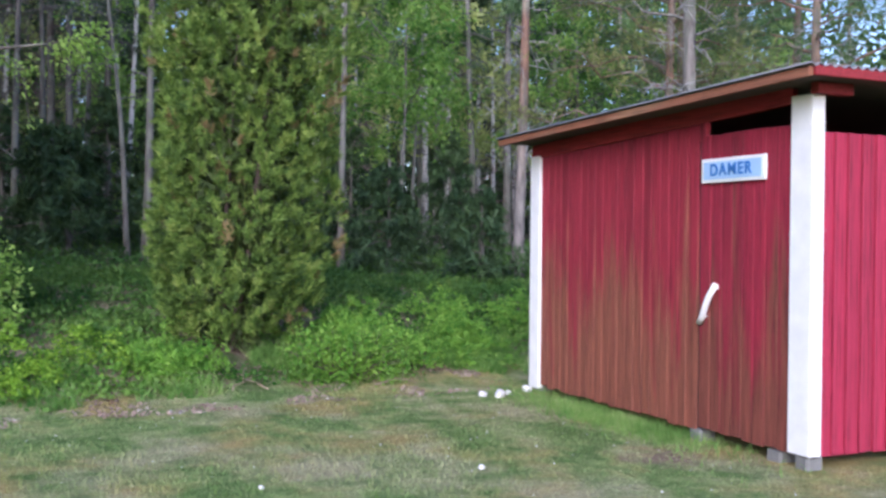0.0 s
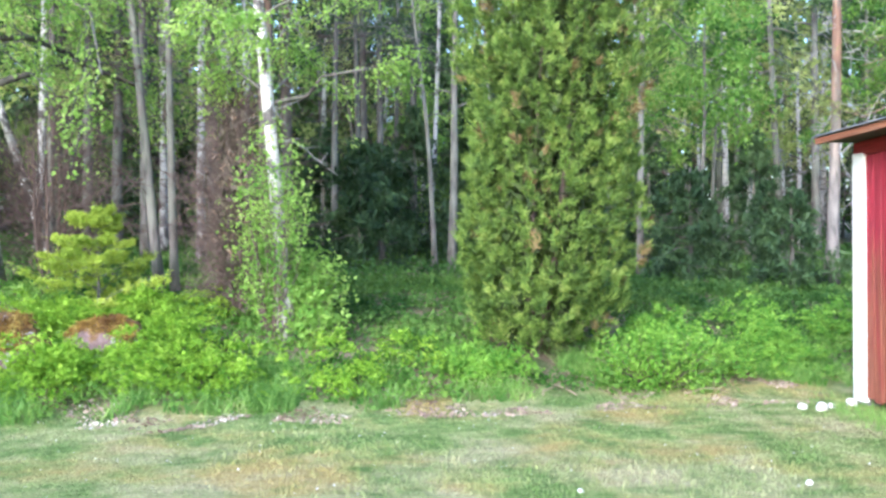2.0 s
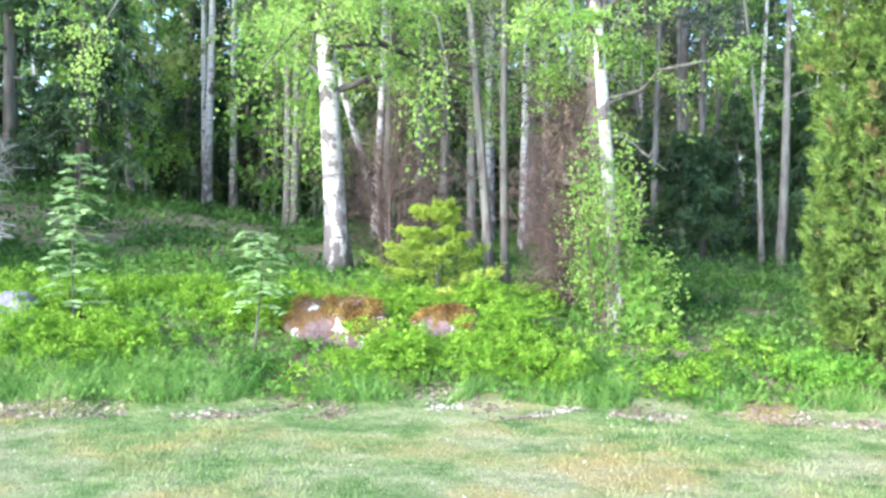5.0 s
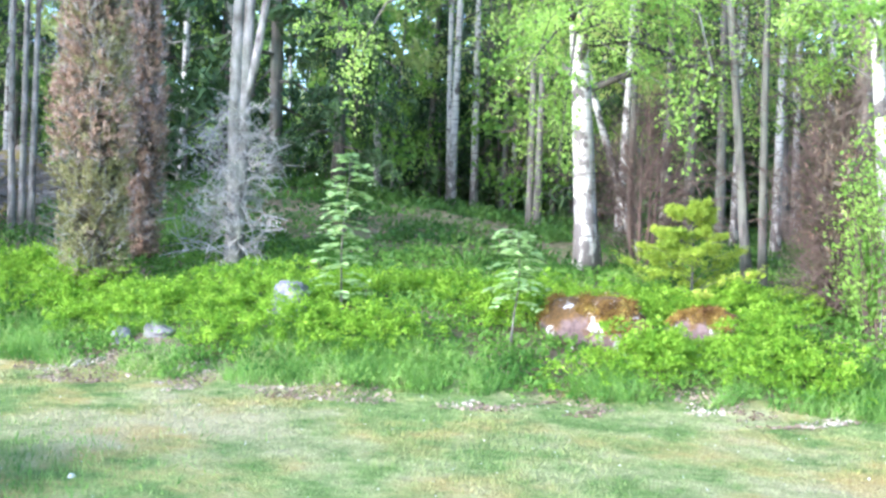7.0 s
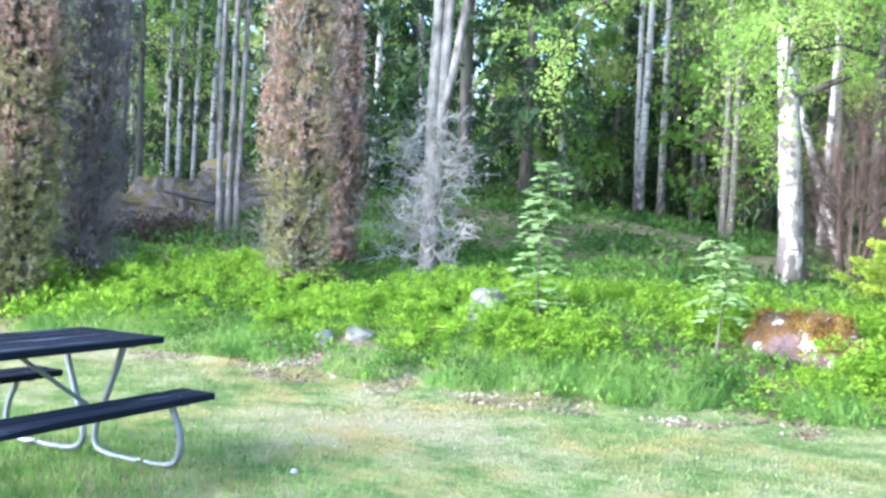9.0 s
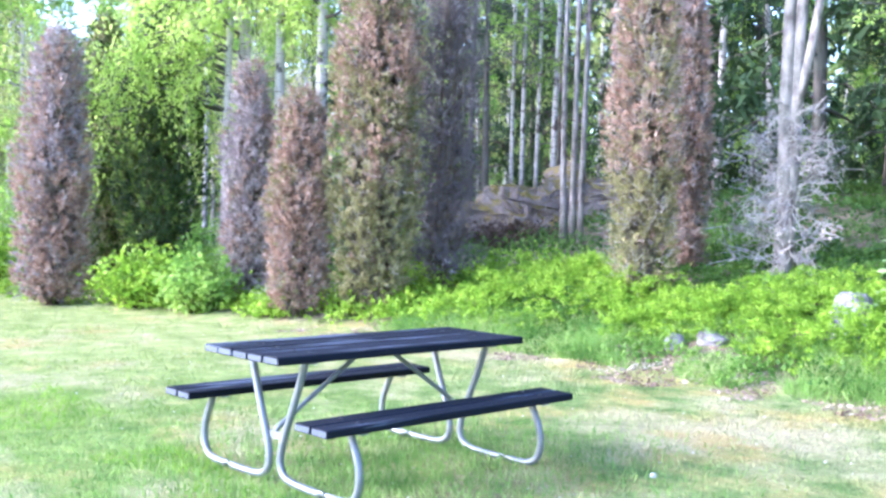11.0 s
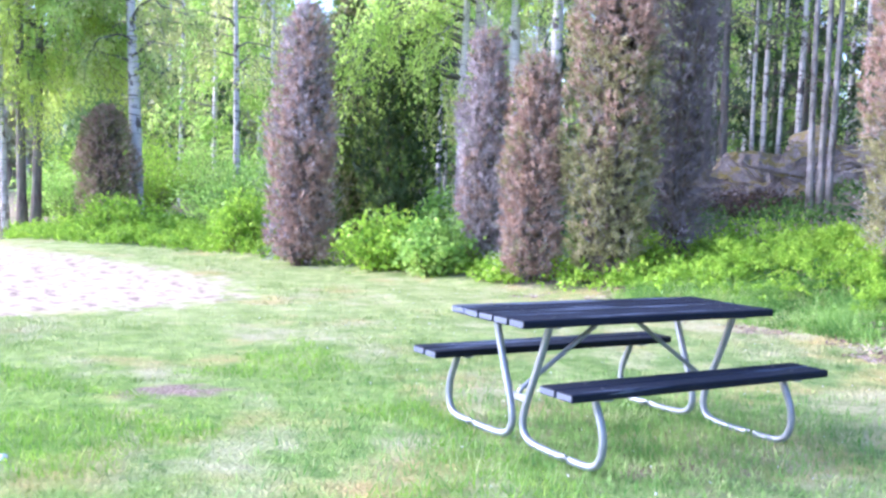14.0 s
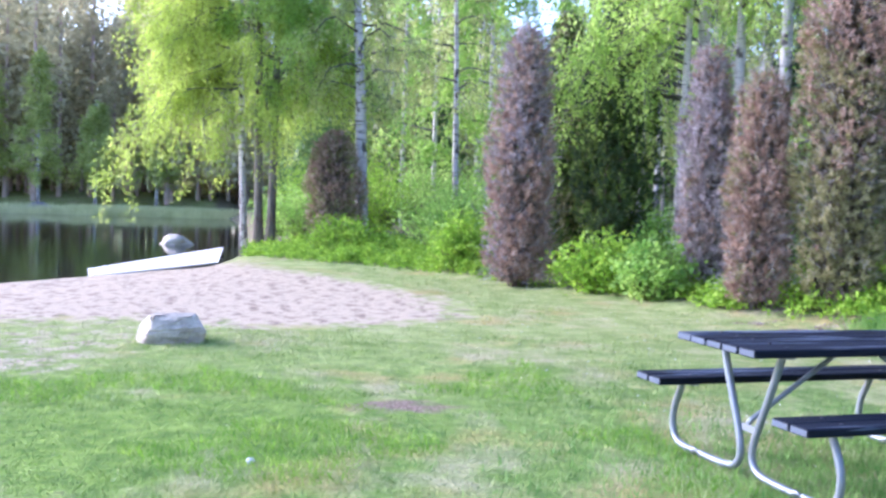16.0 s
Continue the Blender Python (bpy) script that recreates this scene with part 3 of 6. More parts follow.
def make_shed():
    FX, SY = 2.42, 5.33  # planes of the door wall and of the end wall
    Y1, X1 = 9.02, 5.0
    rng = np.random.default_rng(4)
    shed = empty("shed", pose(FX, SY, 0))
    tagged(shed, "red-painted wooden outhouse with white corner boards and flat roof", "shed")
    inv = Matrix.Translation((-FX, -SY, 0))

    def put(name, build, mat, parent=shed, label="", smooth=False):
        me = build.mesh(name, smooth)
        me.transform(inv)
        return part(name, me, mat, parent, label)

    def top(y):  # wall height under the roof, falling away from the door end
        return 2.40 - (y - SY) * 0.037

    door_y0, door_y1 = 5.50, 6.48
    # backing walls with their openings
    put("door_wall", Build().box(FX + 0.025, FX + 0.06, door_y1, Y1, 0.04, 2.26).box(FX + 0.025, FX + 0.06, SY, door_y0 + 0.02, 0.04, 2.38), M_DARKWOOD)
    put("end_wall", Build().box(FX, X1, SY + 0.025, SY + 0.06, 0.04, 2.17), M_DARKWOOD)
    put("back_wall", Build().box(X1 - 0.04, X1, SY, Y1, 0.04, 2.4).box(FX, X1, Y1 - 0.04, Y1, 0.04, 2.26), M_RED)
    put("floor", Build().box(FX + 0.06, X1, SY + 0.06, Y1 - 0.04, 0.06, 0.10), M_DARKWOOD)
    # overlapping vertical boards
    y = door_y1 + 0.006
    while y < Y1 - 0.16:
        w = 0.118 + rng.uniform(-0.008, 0.008)
        lo = 0.03 + rng.uniform(-0.02, 0.012)
        x = FX + rng.uniform(-0.004, 0.006)
        put("board", Build().box(x, x + 0.022, y, y + w - 0.011, lo, top(y + w) - 0.02, 0.004), M_RED)
        y += w
    x = FX + 0.09
    while x < X1 - 0.05:
        w = 0.122 + rng.uniform(-0.004, 0.004)
        put("board", Build().box(x, x + w - 0.008, SY + 0.004, SY + 0.026, 0.05 + rng.uniform(-0.01, 0.01), 2.18, 0.003), M_REDSIDE_LIT)
        put("batten", Build().box(x + w - 0.026, x + w + 0.018, SY - 0.018, SY + 0.006, 0.06 + rng.uniform(-0.01, 0.01), 2.18, 0.004), M_REDSIDE_LIT)
        x += w
    # white corners
    put("corner_board", Build().box(FX - 0.03, FX + 0.01, 5.32, 5.495, 0.06, 2.42, 0.004).box(FX - 0.03, FX + 0.075, SY - 0.032, 5.325, 0.06, 2.46, 0.004), M_WHITE, label="thick white-painted corner boards")
    put("corner_board", Build().box(FX - 0.028, FX + 0.03, 8.855, 9.03, 0.0, 2.27, 0.004), M_WHITE, label="white-painted corner board")
    # head beams
    b = Build()
    n = 1
    for i in range(n):
        ya, yb = 5.50 + (Y1 - 5.5) * i / n, 5.50 + (Y1 - 5.5) * (i + 1) / n
        v = [(x, y, top(y) + dz) for x in (FX - 0.02, FX + 0.03) for y, dz in ((ya, -0.02), (yb, -0.02), (yb, 0.11), (ya, 0.11))]
        b.add(v, [(0, 1, 2, 3), (7, 6, 5, 4), (0, 4, 5, 1), (3, 2, 6, 7)])
    put("head_beam", b, M_REDTRIM)
    put("jamb", Build().box(FX - 0.012, FX + 0.03, 6.385, 6.47, 2.2, 2.36, 0.003), M_RED)
    put("rafter_end", Build().box(FX - 0.06, FX + 0.24, SY - 0.11, SY - 0.035, 2.41, 2.484, 0.006), M_REDTRIM)
    put("eave_board", Build().box(FX - 0.30, X1 + 0.2, SY - 0.325, SY - 0.30, 2.475, 2.535, 0.004), M_REDTRIM)
    # door
    door = put("door", Build().box(FX + 0.012, FX + 0.03, door_y0 + 0.012, door_y1 - 0.008, 0.07, 2.22), M_DARKWOOD, label="red plank door, worn to bare wood")
    y, k = door_y0 + 0.014, 0
    while y < door_y1 - 0.05:
        w = min(0.116 + rng.uniform(-0.006, 0.006), door_y1 - 0.006 - y)
        x = FX - 0.008 + rng.uniform(-0.003, 0.003)
        put("plank", Build().box(x, x + 0.02, y, y + w - 0.009, 0.05 + rng.uniform(-0.01, 0.01), 2.24 + rng.uniform(-0.005, 0.005), 0.003), M_RED if y > 6.33 else M_REDDOOR, door)
        y += w
    s = np.linspace(0, 1, 9)
    pts = np.stack([FX - 0.04 - 0.025 * np.sin(np.pi * s), 6.40 - 0.185 * s ** 0.7, 0.845 + 0.30 * s ** 0.85], 1)
    put("door_handle", Build().tube(pts, 0.024, 10).tube([pts[1], pts[1] + (0.05, 0, 0)], 0.012, 6).tube([pts[-2], pts[-2] + (0.05, 0, 0)], 0.012, 6), M_WHITE, door, "curved white-painted branch handle", True)
    sign = put("sign", Build().box(FX - 0.036, FX - 0.010, 5.73, 6.40, 1.885, 2.062, 0.004), M_WHITE, door, "white-framed pale blue name board")
    put("sign_face", Build().box(FX - 0.041, FX - 0.034, 5.76, 6.37, 1.91, 2.037), M_SIGNBLUE, sign)
    me = lettering("DAMER", 0.12, 0.003)
    me.transform(inv @ pose(FX - 0.0425, 6.075, 1.973, 90, 0, -90))
    part("lettering", me, M_LETTER, sign, "blue capital letters")
    # roof
    b = Build()
    n = 12
    ra, rb = SY - 0.28, Y1 + 0.12
    def rz(y):
        return 2.485 - (y - SY) * 0.0245
    v = [(x, y, rz(y) + dz) for dz in (0, 0.03) for x in (FX - 0.30, X1 + 0.2) for y in (ra, rb)]
    put("roof_deck", Build().add(v, [(0, 2, 3, 1), (4, 5, 7, 6), (0, 1, 5, 4), (2, 6, 7, 3), (0, 4, 6, 2), (1, 3, 7, 5)]), M_DARKWOOD)
    fv = [(x, y, rz(y) + dz) for x in (FX - 0.335, FX - 0.30) for y in (ra - 0.02, rb) for dz in (-0.02, 0.036)]
    put("fascia", Build().add(fv, [(0, 1, 3, 2), (4, 6, 7, 5), (0, 4, 5, 1), (2, 3, 7, 6), (1, 5, 7, 3), (0, 2, 6, 4)]), M_FASCIA, label="sun-bleached brown fascia board")
    # corrugated sheets, waves running with the fall
    xs = np.arange(FX - 0.36, X1 + 0.25, 0.019)
    wave = 0.012 * np.sin((xs - xs[0]) * 2 * np.pi / 0.076)
    ys = (ra - 0.05, (ra + rb) / 2, rb + 0.02)
    v = [(x, y, rz(y) + 0.05 + w) for y in ys for x, w in zip(xs, wave)] + [(x, y, rz(y) + 0.044 + w) for y in ys for x, w in zip(xs, wave)]
    k, f = len(xs), []
    for layer in (0, 3):
        for r in range(2):
            f += [((layer + r) * k + i, (layer + r) * k + i + 1, (layer + r + 1) * k + i + 1, (layer + r + 1) * k + i) for i in range(k - 1)]
    f += [(i, 3 * k + i, 3 * k + i + 1, i + 1) for i in range(k - 1)]
    put("roof_sheet", Build().add(v, f), M_ROOF, label="grey corrugated roof sheeting", smooth=True)
    # footings
    for y, s in ((8.94, 0.07), (6.50, 0.07), (5.66, 0.07)):
        put("footing", Build().box(FX + 0.005, FX + 0.16, y - s, y + s, -0.14, 0.04, 0.015), M_CONCRETE, label="concrete footing block")
    put("footing", Build().box(FX - 0.01, FX + 0.13, SY + 0.0, SY + 0.12, -0.14, 0.065, 0.015), M_CONCRETE, label="concrete footing block")
    return shed


make_shed()


# ---- picnic table ----
# the pale blue streaks are wear plus sky glare put into the colour
M_PLANK = painted_wood("dark_stained_planks", (0.006, 0.010, 0.020), (0.12, 0.15, 0.20), 0.95, 1)
M_PLANK.node_tree.nodes["Principled BSDF"].inputs["Specular IOR Level"].default_value = 0.2
M_PLANKEND = plain("plank_ends", (0.10, 0.125, 0.165), 0.8)
M_BOLT = plain("dark_bolt_heads", (0.07, 0.07, 0.085), 0.5, 0.6)
M_GALV = plain("galvanised_tube", (0.25, 0.285, 0.315), 0.5, 0.55, 0.2, 25, 0.05)


def bent(key, n=72):
    """A smooth tube line through the given bends."""
    t = np.linspace(0, len(key) - 1, n)
    line = np.stack([np.interp(t, range(len(key)), c) for c in np.array(key, float).T], 1)
    for _ in range(2):
        line[2:-2] = sum(line[i : n - 4 + i] for i in range(5)) / 5
    return line


def make_picnic_table():
    table = empty("picnic_table", pose(-8.378, 3.369, 0.012, -0.2, 0.5, 7.0))
    tagged(table, "picnic table with dark-stained planks on bent galvanised tube legs", "picnic table")
    L = 0.948
    rng = np.random.default_rng(8)

    def plank(name, x0, x1, z, t, parent):
        a, c = L + rng.uniform(-0.005, 0.004), L + rng.uniform(-0.005, 0.004)
        me = Build().box(x0, x1, -a, c, z - t, z + rng.uniform(-0.002, 0.002), 0.006).mesh(name, False)
        p = part(name, me, M_PLANK, parent)
        me.materials.append(M_PLANKEND)
        for f in me.polygons:
            if abs(f.normal.y) > 0.9:
                f.material_index = 1
        return p

    def bolts(parent, xs, y, z):
        for x in xs:
            part("bolt", Build().tube([(x, y, z), (x, y, z + 0.006)], 0.009, 8).mesh("bolt", False), M_BOLT, parent)

    w = 0.70 / 5
    for i in range(5):
        p = plank("tabletop_plank", -0.35 + i * w + 0.004, -0.35 + (i + 1) * w - 0.004, 0.744, 0.042, table)
        for y in (-0.70, 0.70):
            bolts(p, (-0.35 + (i + 0.5) * w,), y, 0.743)
    for s in (-1, 1):
        for j in range(2):
            a = s * (0.495 + j * 0.134 + 0.004)
            c = s * (0.495 + (j + 1) * 0.134 - 0.004)
            p = plank("bench_plank", min(a, c), max(a, c), 0.446, 0.042, table)
            for y in (-0.70, 0.70):
                bolts(p, ((a + c) / 2,), y, 0.445)
    # each end: two tubes that touch at the waist, bow out below and sweep up under the benches
    key = [(0.235, 0.695), (0.195, 0.58), (0.15, 0.46), (0.095, 0.33), (0.045, 0.21), (0.028, 0.13), (0.045, 0.065), (0.10, 0.03), (0.20, 0.022), (0.36, 0.020), (0.52, 0.020), (0.62, 0.024), (0.675, 0.05), (0.705, 0.11), (0.71, 0.19), (0.685, 0.27), (0.645, 0.34), (0.62, 0.398)]
    for y in (-0.70, 0.70):
        for s in (-1, 1):
            line = bent(key)
            me = Build().tube(np.stack([s * line[:, 0], np.full(len(line), y + 0.012 * s), line[:, 1]], 1), 0.021, 12).mesh("leg")
            leg = part("leg", me, M_GALV, table)
            part("bench_bracket", Build().box(min(s * 0.51, s * 0.75), max(s * 0.51, s * 0.75), y - 0.028, y + 0.028, 0.394, 0.403, 0.003).mesh("bench_bracket", False), M_GALV, leg)
        part("top_bracket", Build().box(-0.32, 0.32, y - 0.028, y + 0.028, 0.690, 0.701, 0.003).mesh("top_bracket", False), M_GALV, table)
        part("tie_plate", Build().box(-0.085, 0.085, y - 0.006, y + 0.006, 0.245, 0.285, 0.003).mesh("tie_plate", False), M_GALV, table)
        sgn = -1 if y > 0 else 1
        part("brace", Build().tube([(0, y, 0.285), (0, y + sgn * 0.02, 0.31), (0, y + sgn * 0.58, 0.675), (0, y + sgn * 0.64, 0.698)], 0.0145, 10).mesh("brace"), M_GALV, table)
    return table


make_picnic_table()


# ---- rocks ----
def make_rock(name, x, y, size, mat, label, seed, sink=0.1, rz=0.0, rough=1.0, cuts=4):
    """A broken boulder: a ball cut by rough planes and roughened."""
    rng = np.random.default_rng(seed)
    bm = bmesh.new()
    bmesh.ops.create_icosphere(bm, subdivisions=cuts, radius=1.0)
    planes = [(unit(rng.normal(size=3)), rng.uniform(0.62, 0.9)) for _ in range(9)]
    for v in bm.verts:
        p = np.array(v.co)
        for n, d in planes:
            over = p @ n - d
            if over > 0:
                p = p - n * over * 0.85
        if p[2] < 0.15:
            p[:2] *= max(1.0, 0.9 / (math.hypot(p[0], p[1]) + 1e-6)) if p[2] > -0.9 else 1.0
        q = Vector(p)
        p = p * (1 + rough * (0.15 * noise.fractal(q * 1.6 + Vector((seed, 0, 0)), 1.0, 2.0, 4) + 0.05 * noise.noise(q * 6)))
        v.co = Vector(p * np.array(size) / 2)
    me = bpy.data.meshes.new(name)
    bm.to_mesh(me)
    bm.free()
    me.polygons.foreach_set("use_smooth", np.ones(len(me.polygons), bool))
    ob = part(name, me, mat)
    ob.matrix_world = pose(x, y, float(ground(x, y)) + size[2] * (0.5 - sink), 0, 0, rz)
    return tagged(ob, label, "rock")


def block_mesh(name, size, seed):
    """An angular block: the hull of a knocked-about box, its edges chipped and faces roughened."""
    rng = np.random.default_rng(seed)
    bm = bmesh.new()
    for z, s in ((-0.5, 1.0), (0.1, 1.0), (0.5, 0.72)):
        for a, c in ((-0.5, -0.5), (0.5, -0.5), (0.5, 0.5), (-0.5, 0.5), (0.0, -0.58), (0.05, 0.55)):
            p = np.array([a * s, c * s, z]) + rng.normal(size=3) * np.array([0.06, 0.06, 0.03])
            bm.verts.new(p * np.array(size))
    hull = bmesh.ops.convex_hull(bm, input=bm.verts[:])
    bmesh.ops.delete(bm, geom=list({g for g in hull["geom_interior"] if isinstance(g, bmesh.types.BMVert)}), context="VERTS")
    bmesh.ops.bevel(bm, geom=bm.edges[:], offset=0.05 * min(size), segments=2, affect="EDGES")
    bmesh.ops.triangulate(bm, faces=bm.faces[:])
    for _ in range(2):
        bmesh.ops.subdivide_edges(bm, edges=[e for e in bm.edges if e.calc_length() > 0.07 * max(size)], cuts=1)
        bmesh.ops.triangulate(bm, faces=bm.faces[:])
    for v in bm.verts:
        v.co += Vector(v.co).normalized() * 0.055 * max(size) * noise.fractal(v.co * 9 + Vector((seed, 0, 0)), 1.0, 2.0, 4)
    bmesh.ops.recalc_face_normals(bm, faces=bm.faces[:])
    me = bpy.data.meshes.new(name)
    bm.to_mesh(me)
    bm.free()
    return me


def make_block(name, x, y, size, mat, label, seed, sink=0.1, rz=0.0):
    ob = part(name, block_mesh(name, size, seed), mat)
    ob.matrix_world = pose(x, y, float(ground(x, y)) + size[2] * (0.5 - sink), 0, 0, rz)
    return tagged(ob, label, "rock")


make_block("boulder", -13.42, -0.60, (0.44, 0.54, 0.32), M_PALESTONE, "pale grey angular boulder lying on the lawn", 3, 0.2, 8)
def make_mossy(x, y, size, label, seed, sink, rz, cover):
    """A rounded split boulder, its upper faces overgrown with tufts of moss."""
    rng = np.random.default_rng(seed)
    rock = empty("boulder", pose(x, y, float(ground(x, y)) + size[2] * (0.5 - sink), 0, 0, rz))
    tagged(rock, label, "rock")
    bm = bmesh.new()
    bmesh.ops.create_icosphere(bm, subdivisions=4, radius=1.0)
    planes = [(unit(rng.normal(size=3) * np.array([1, 1, 0.6])), rng.uniform(0.66, 0.88)) for _ in range(7)]
    for v in bm.verts:
        p = np.array(v.co)
        for n, d in planes:
            p = p - n * max(0.0, p @ n - d) * 0.8
        q = Vector(p)
        cleft = -0.10 * math.exp(-(((p[0] - 0.12 + 0.1 * p[2]) / 0.05) ** 2)) * (p[1] < 0)
        p = p * (1 + cleft + 0.16 * noise.fractal(q * 1.5 + Vector((seed, 0, 0)), 1.0, 2.0, 4) + 0.05 * noise.noise(q * 7))
        v.co = Vector(p * np.array(size) / 2)
    me = bpy.data.meshes.new("stone")
    bm.to_mesh(me)
    bm.free()
    me.polygons.foreach_set("use_smooth", np.ones(len(me.polygons), bool))
    part("stone", me, M_MOSSY, rock)
    at = np.array([f.center[:] for f in me.polygons])
    up = np.array([f.normal[:] for f in me.polygons])
    patch = noise_at(at * 3.1 + seed)
    at = at[(up[:, 2] > 0.05) & (patch + 0.45 * up[:, 2] + 0.25 * at[:, 0] / size[0] > cover)]
    k = 9000
    c = at[rng.integers(0, len(at), k)] + rng.normal(size=(k, 3)) * 0.022 * max(size)
    c[:, 2] += 0.008
    part("moss", polys("moss", leaf_shapes(c, rng.normal(size=(k, 3)) + np.array([0, 0, 0.9]), 0.015, 0.008, rng, slim=True)), M_MOSS, rock, "rusty brown and ochre moss")
    return rock


def noise_at(p):
    return np.array([noise.noise(Vector(q)) for q in p])


make_mossy(-5.68, 10.2, (1.25, 0.9, 0.80), "mossy boulder among the bilberry bushes", 43, 0.40, 5, 0.32)
make_mossy(-4.55, 10.45, (0.85, 0.5, 0.5), "small mossy white-flecked stone in the bushes", 47, 0.30, 15, 0.26)
make_block("boulder", -8.86, 9.5, (0.42, 0.36, 0.55), M_MIDSTONE, "light grey upright stone in the undergrowth", 11, 0.28, 25)
make_rock("rock", -10.14, 8.3, (0.24, 0.2, 0.2), M_MIDSTONE, "small pale stone at the lawn edge", 12, 0.25)
make_rock("rock", -9.83, 8.5, (0.36, 0.28, 0.18), M_STONE, "small grey stone at the lawn edge", 13, 0.35)
for i, (x, y, s) in enumerate([(1.72, 8.70, 0.09), (1.86, 8.62, 0.13), (2.02, 8.75, 0.08), (2.30, 8.90, 0.11), (0.40, 6.05, 0.05), (-1.0, 6.1, 0.045), (-7.28, 4.62, 0.045), (-5.1, 4.2, 0.05), (-8.84, 0.06, 0.055)]):
    ob = make_rock("stone", x, y, (s, s * 0.8, s * 0.7), M_WHITESTONE, "small whitish stone lying in the grass", 30 + i, 0.15, 40 * i, cuts=2)
    ob["group"] = "white stones in the grass"
outcrop = empty("outcrop", pose(-17.9, 14.1, 0))
tagged(outcrop, "low granite outcrop with moss and lichen on the slope", "rock")
for i, (dx, dy, size, top, rz) in enumerate([(0.35, 0.35, (2.3, 1.7, 1.8), 2.45, 48), (-0.45, -0.5, (2.0, 1.5, 1.5), 2.2, 40), (-1.25, -1.35, (2.0, 1.3, 1.3), 1.85, 35), (1.25, 1.2, (1.9, 1.5, 1.8), 2.4, 55), (0.55, -0.35, (1.3, 0.8, 1.0), 1.75, 60)]):
    ledge = part("ledge", block_mesh("ledge", size, 60 + i), M_CLIFF, outcrop)
    ledge.matrix_local = pose(dx, dy, top + 0.04 - size[2] / 2, 6 * math.sin(3 * i), 5, rz)
ob = make_rock("boulder", -18.1, 14.5, (0.9, 0.8, 0.7), M_CLIFF, "rounded boulder on top of the outcrop", 22, 0.1, 30)
ob.location.z = 2.52
ob = make_rock("boulder", -43.4, -2.1, (1.8, 1.5, 0.8), M_PALESTONE, "grey boulder standing out of the lake", 23, 0.2)
ob.location.z = WATER - 0.03
ob = make_rock("boulder", -91, -15.5, (2.6, 2.0, 1.3), M_STONE, "dark boulder on the far shore", 25, 0.2)
ob.location.z = WATER + 0.25


# ---- jetty ----
def make_jetty():
    """A low deck whose planks lie aslant to its run, on two beams and short posts; its corners are drawn out to fit the
    camera's view.
    """
    near = np.array([(-26.4, -3.1, -0.46), (-30.6, -0.34, -0.37)])
    far = np.array([(-28.6, -3.4, -0.46), (-38.0, -0.25, -0.34)])
    base = Vector(near[0])
    jetty = empty("jetty", Matrix.Translation(base))
    tagged(jetty, "pale weathered wooden jetty lying low at the beach", "jetty")
    mat = plain("bleached_planks", (0.74, 0.72, 0.69), 0.85, var=0.14, scale=9)
    n = 26

    def at(s, w):
        return (near[0] * (1 - s) + near[1] * s) * (1 - w) + (far[0] * (1 - s) + far[1] * s) * w - np.array(base)

    for i in range(n):
        a, c = (i + 0.04) / n, (i + 0.96) / n
        v = [at(s, w) + np.array([0, 0, dz]) for dz in (-0.035, 0.0) for s, w in ((a, 0), (c, 0), (c, 1), (a, 1))]
        part("deck_plank", Build().add(v, [(3, 2, 1, 0), (4, 5, 6, 7), (0, 1, 5, 4), (1, 2, 6, 5), (2, 3, 7, 6), (3, 0, 4, 7)]).mesh("deck_plank", False), mat, jetty)
    for w in (0.06, 0.94):
        part("beam", Build().tube([at(0.01, w) + np.array([0, 0, -0.11]), at(0.99, w) + np.array([0, 0, -0.11])], 0.075, 4).mesh("beam", False), M_GREYBARK, jetty)
        for s in (0.06, 0.5, 0.96):
            part("post", Build().tube([at(s, w) + np.array([0, 0, -1.2]), at(s, w) + np.array([0, 0, -0.05])], 0.05, 8).mesh("post"), M_GREYBARK, jetty)
    return jetty


make_jetty()


# ---- trees ----
def wander(rng, height, lean, bend, n=14, k=1.0):
    """A trunk's line from its foot, rising with a lean and slow bends."""
    z = np.linspace(0, 1, n)
    ph = rng.uniform(0, 6.3, 4)
    x = lean[0] * z ** k + bend * (np.sin(2.3 * z * 3.1 + ph[0]) - np.sin(ph[0])) * z ** 0.5
    y = lean[1] * z ** k + bend * (np.sin(2.0 * z * 3.1 + ph[1]) - np.sin(ph[1])) * z ** 0.5
    return np.stack([x, y, z * height], 1)


def join(builds):
    whole = Build()
    for b in builds:
        for v in b.v:
            whole.v.append(v)
        whole.f += [tuple(i + whole.n for i in f) for f in b.f]
        whole.n += b.n
    return whole


def at_height(path, z):
    return np.array([np.interp(z, path[:, 2], path[:, i]) for i in range(2)] + [z])


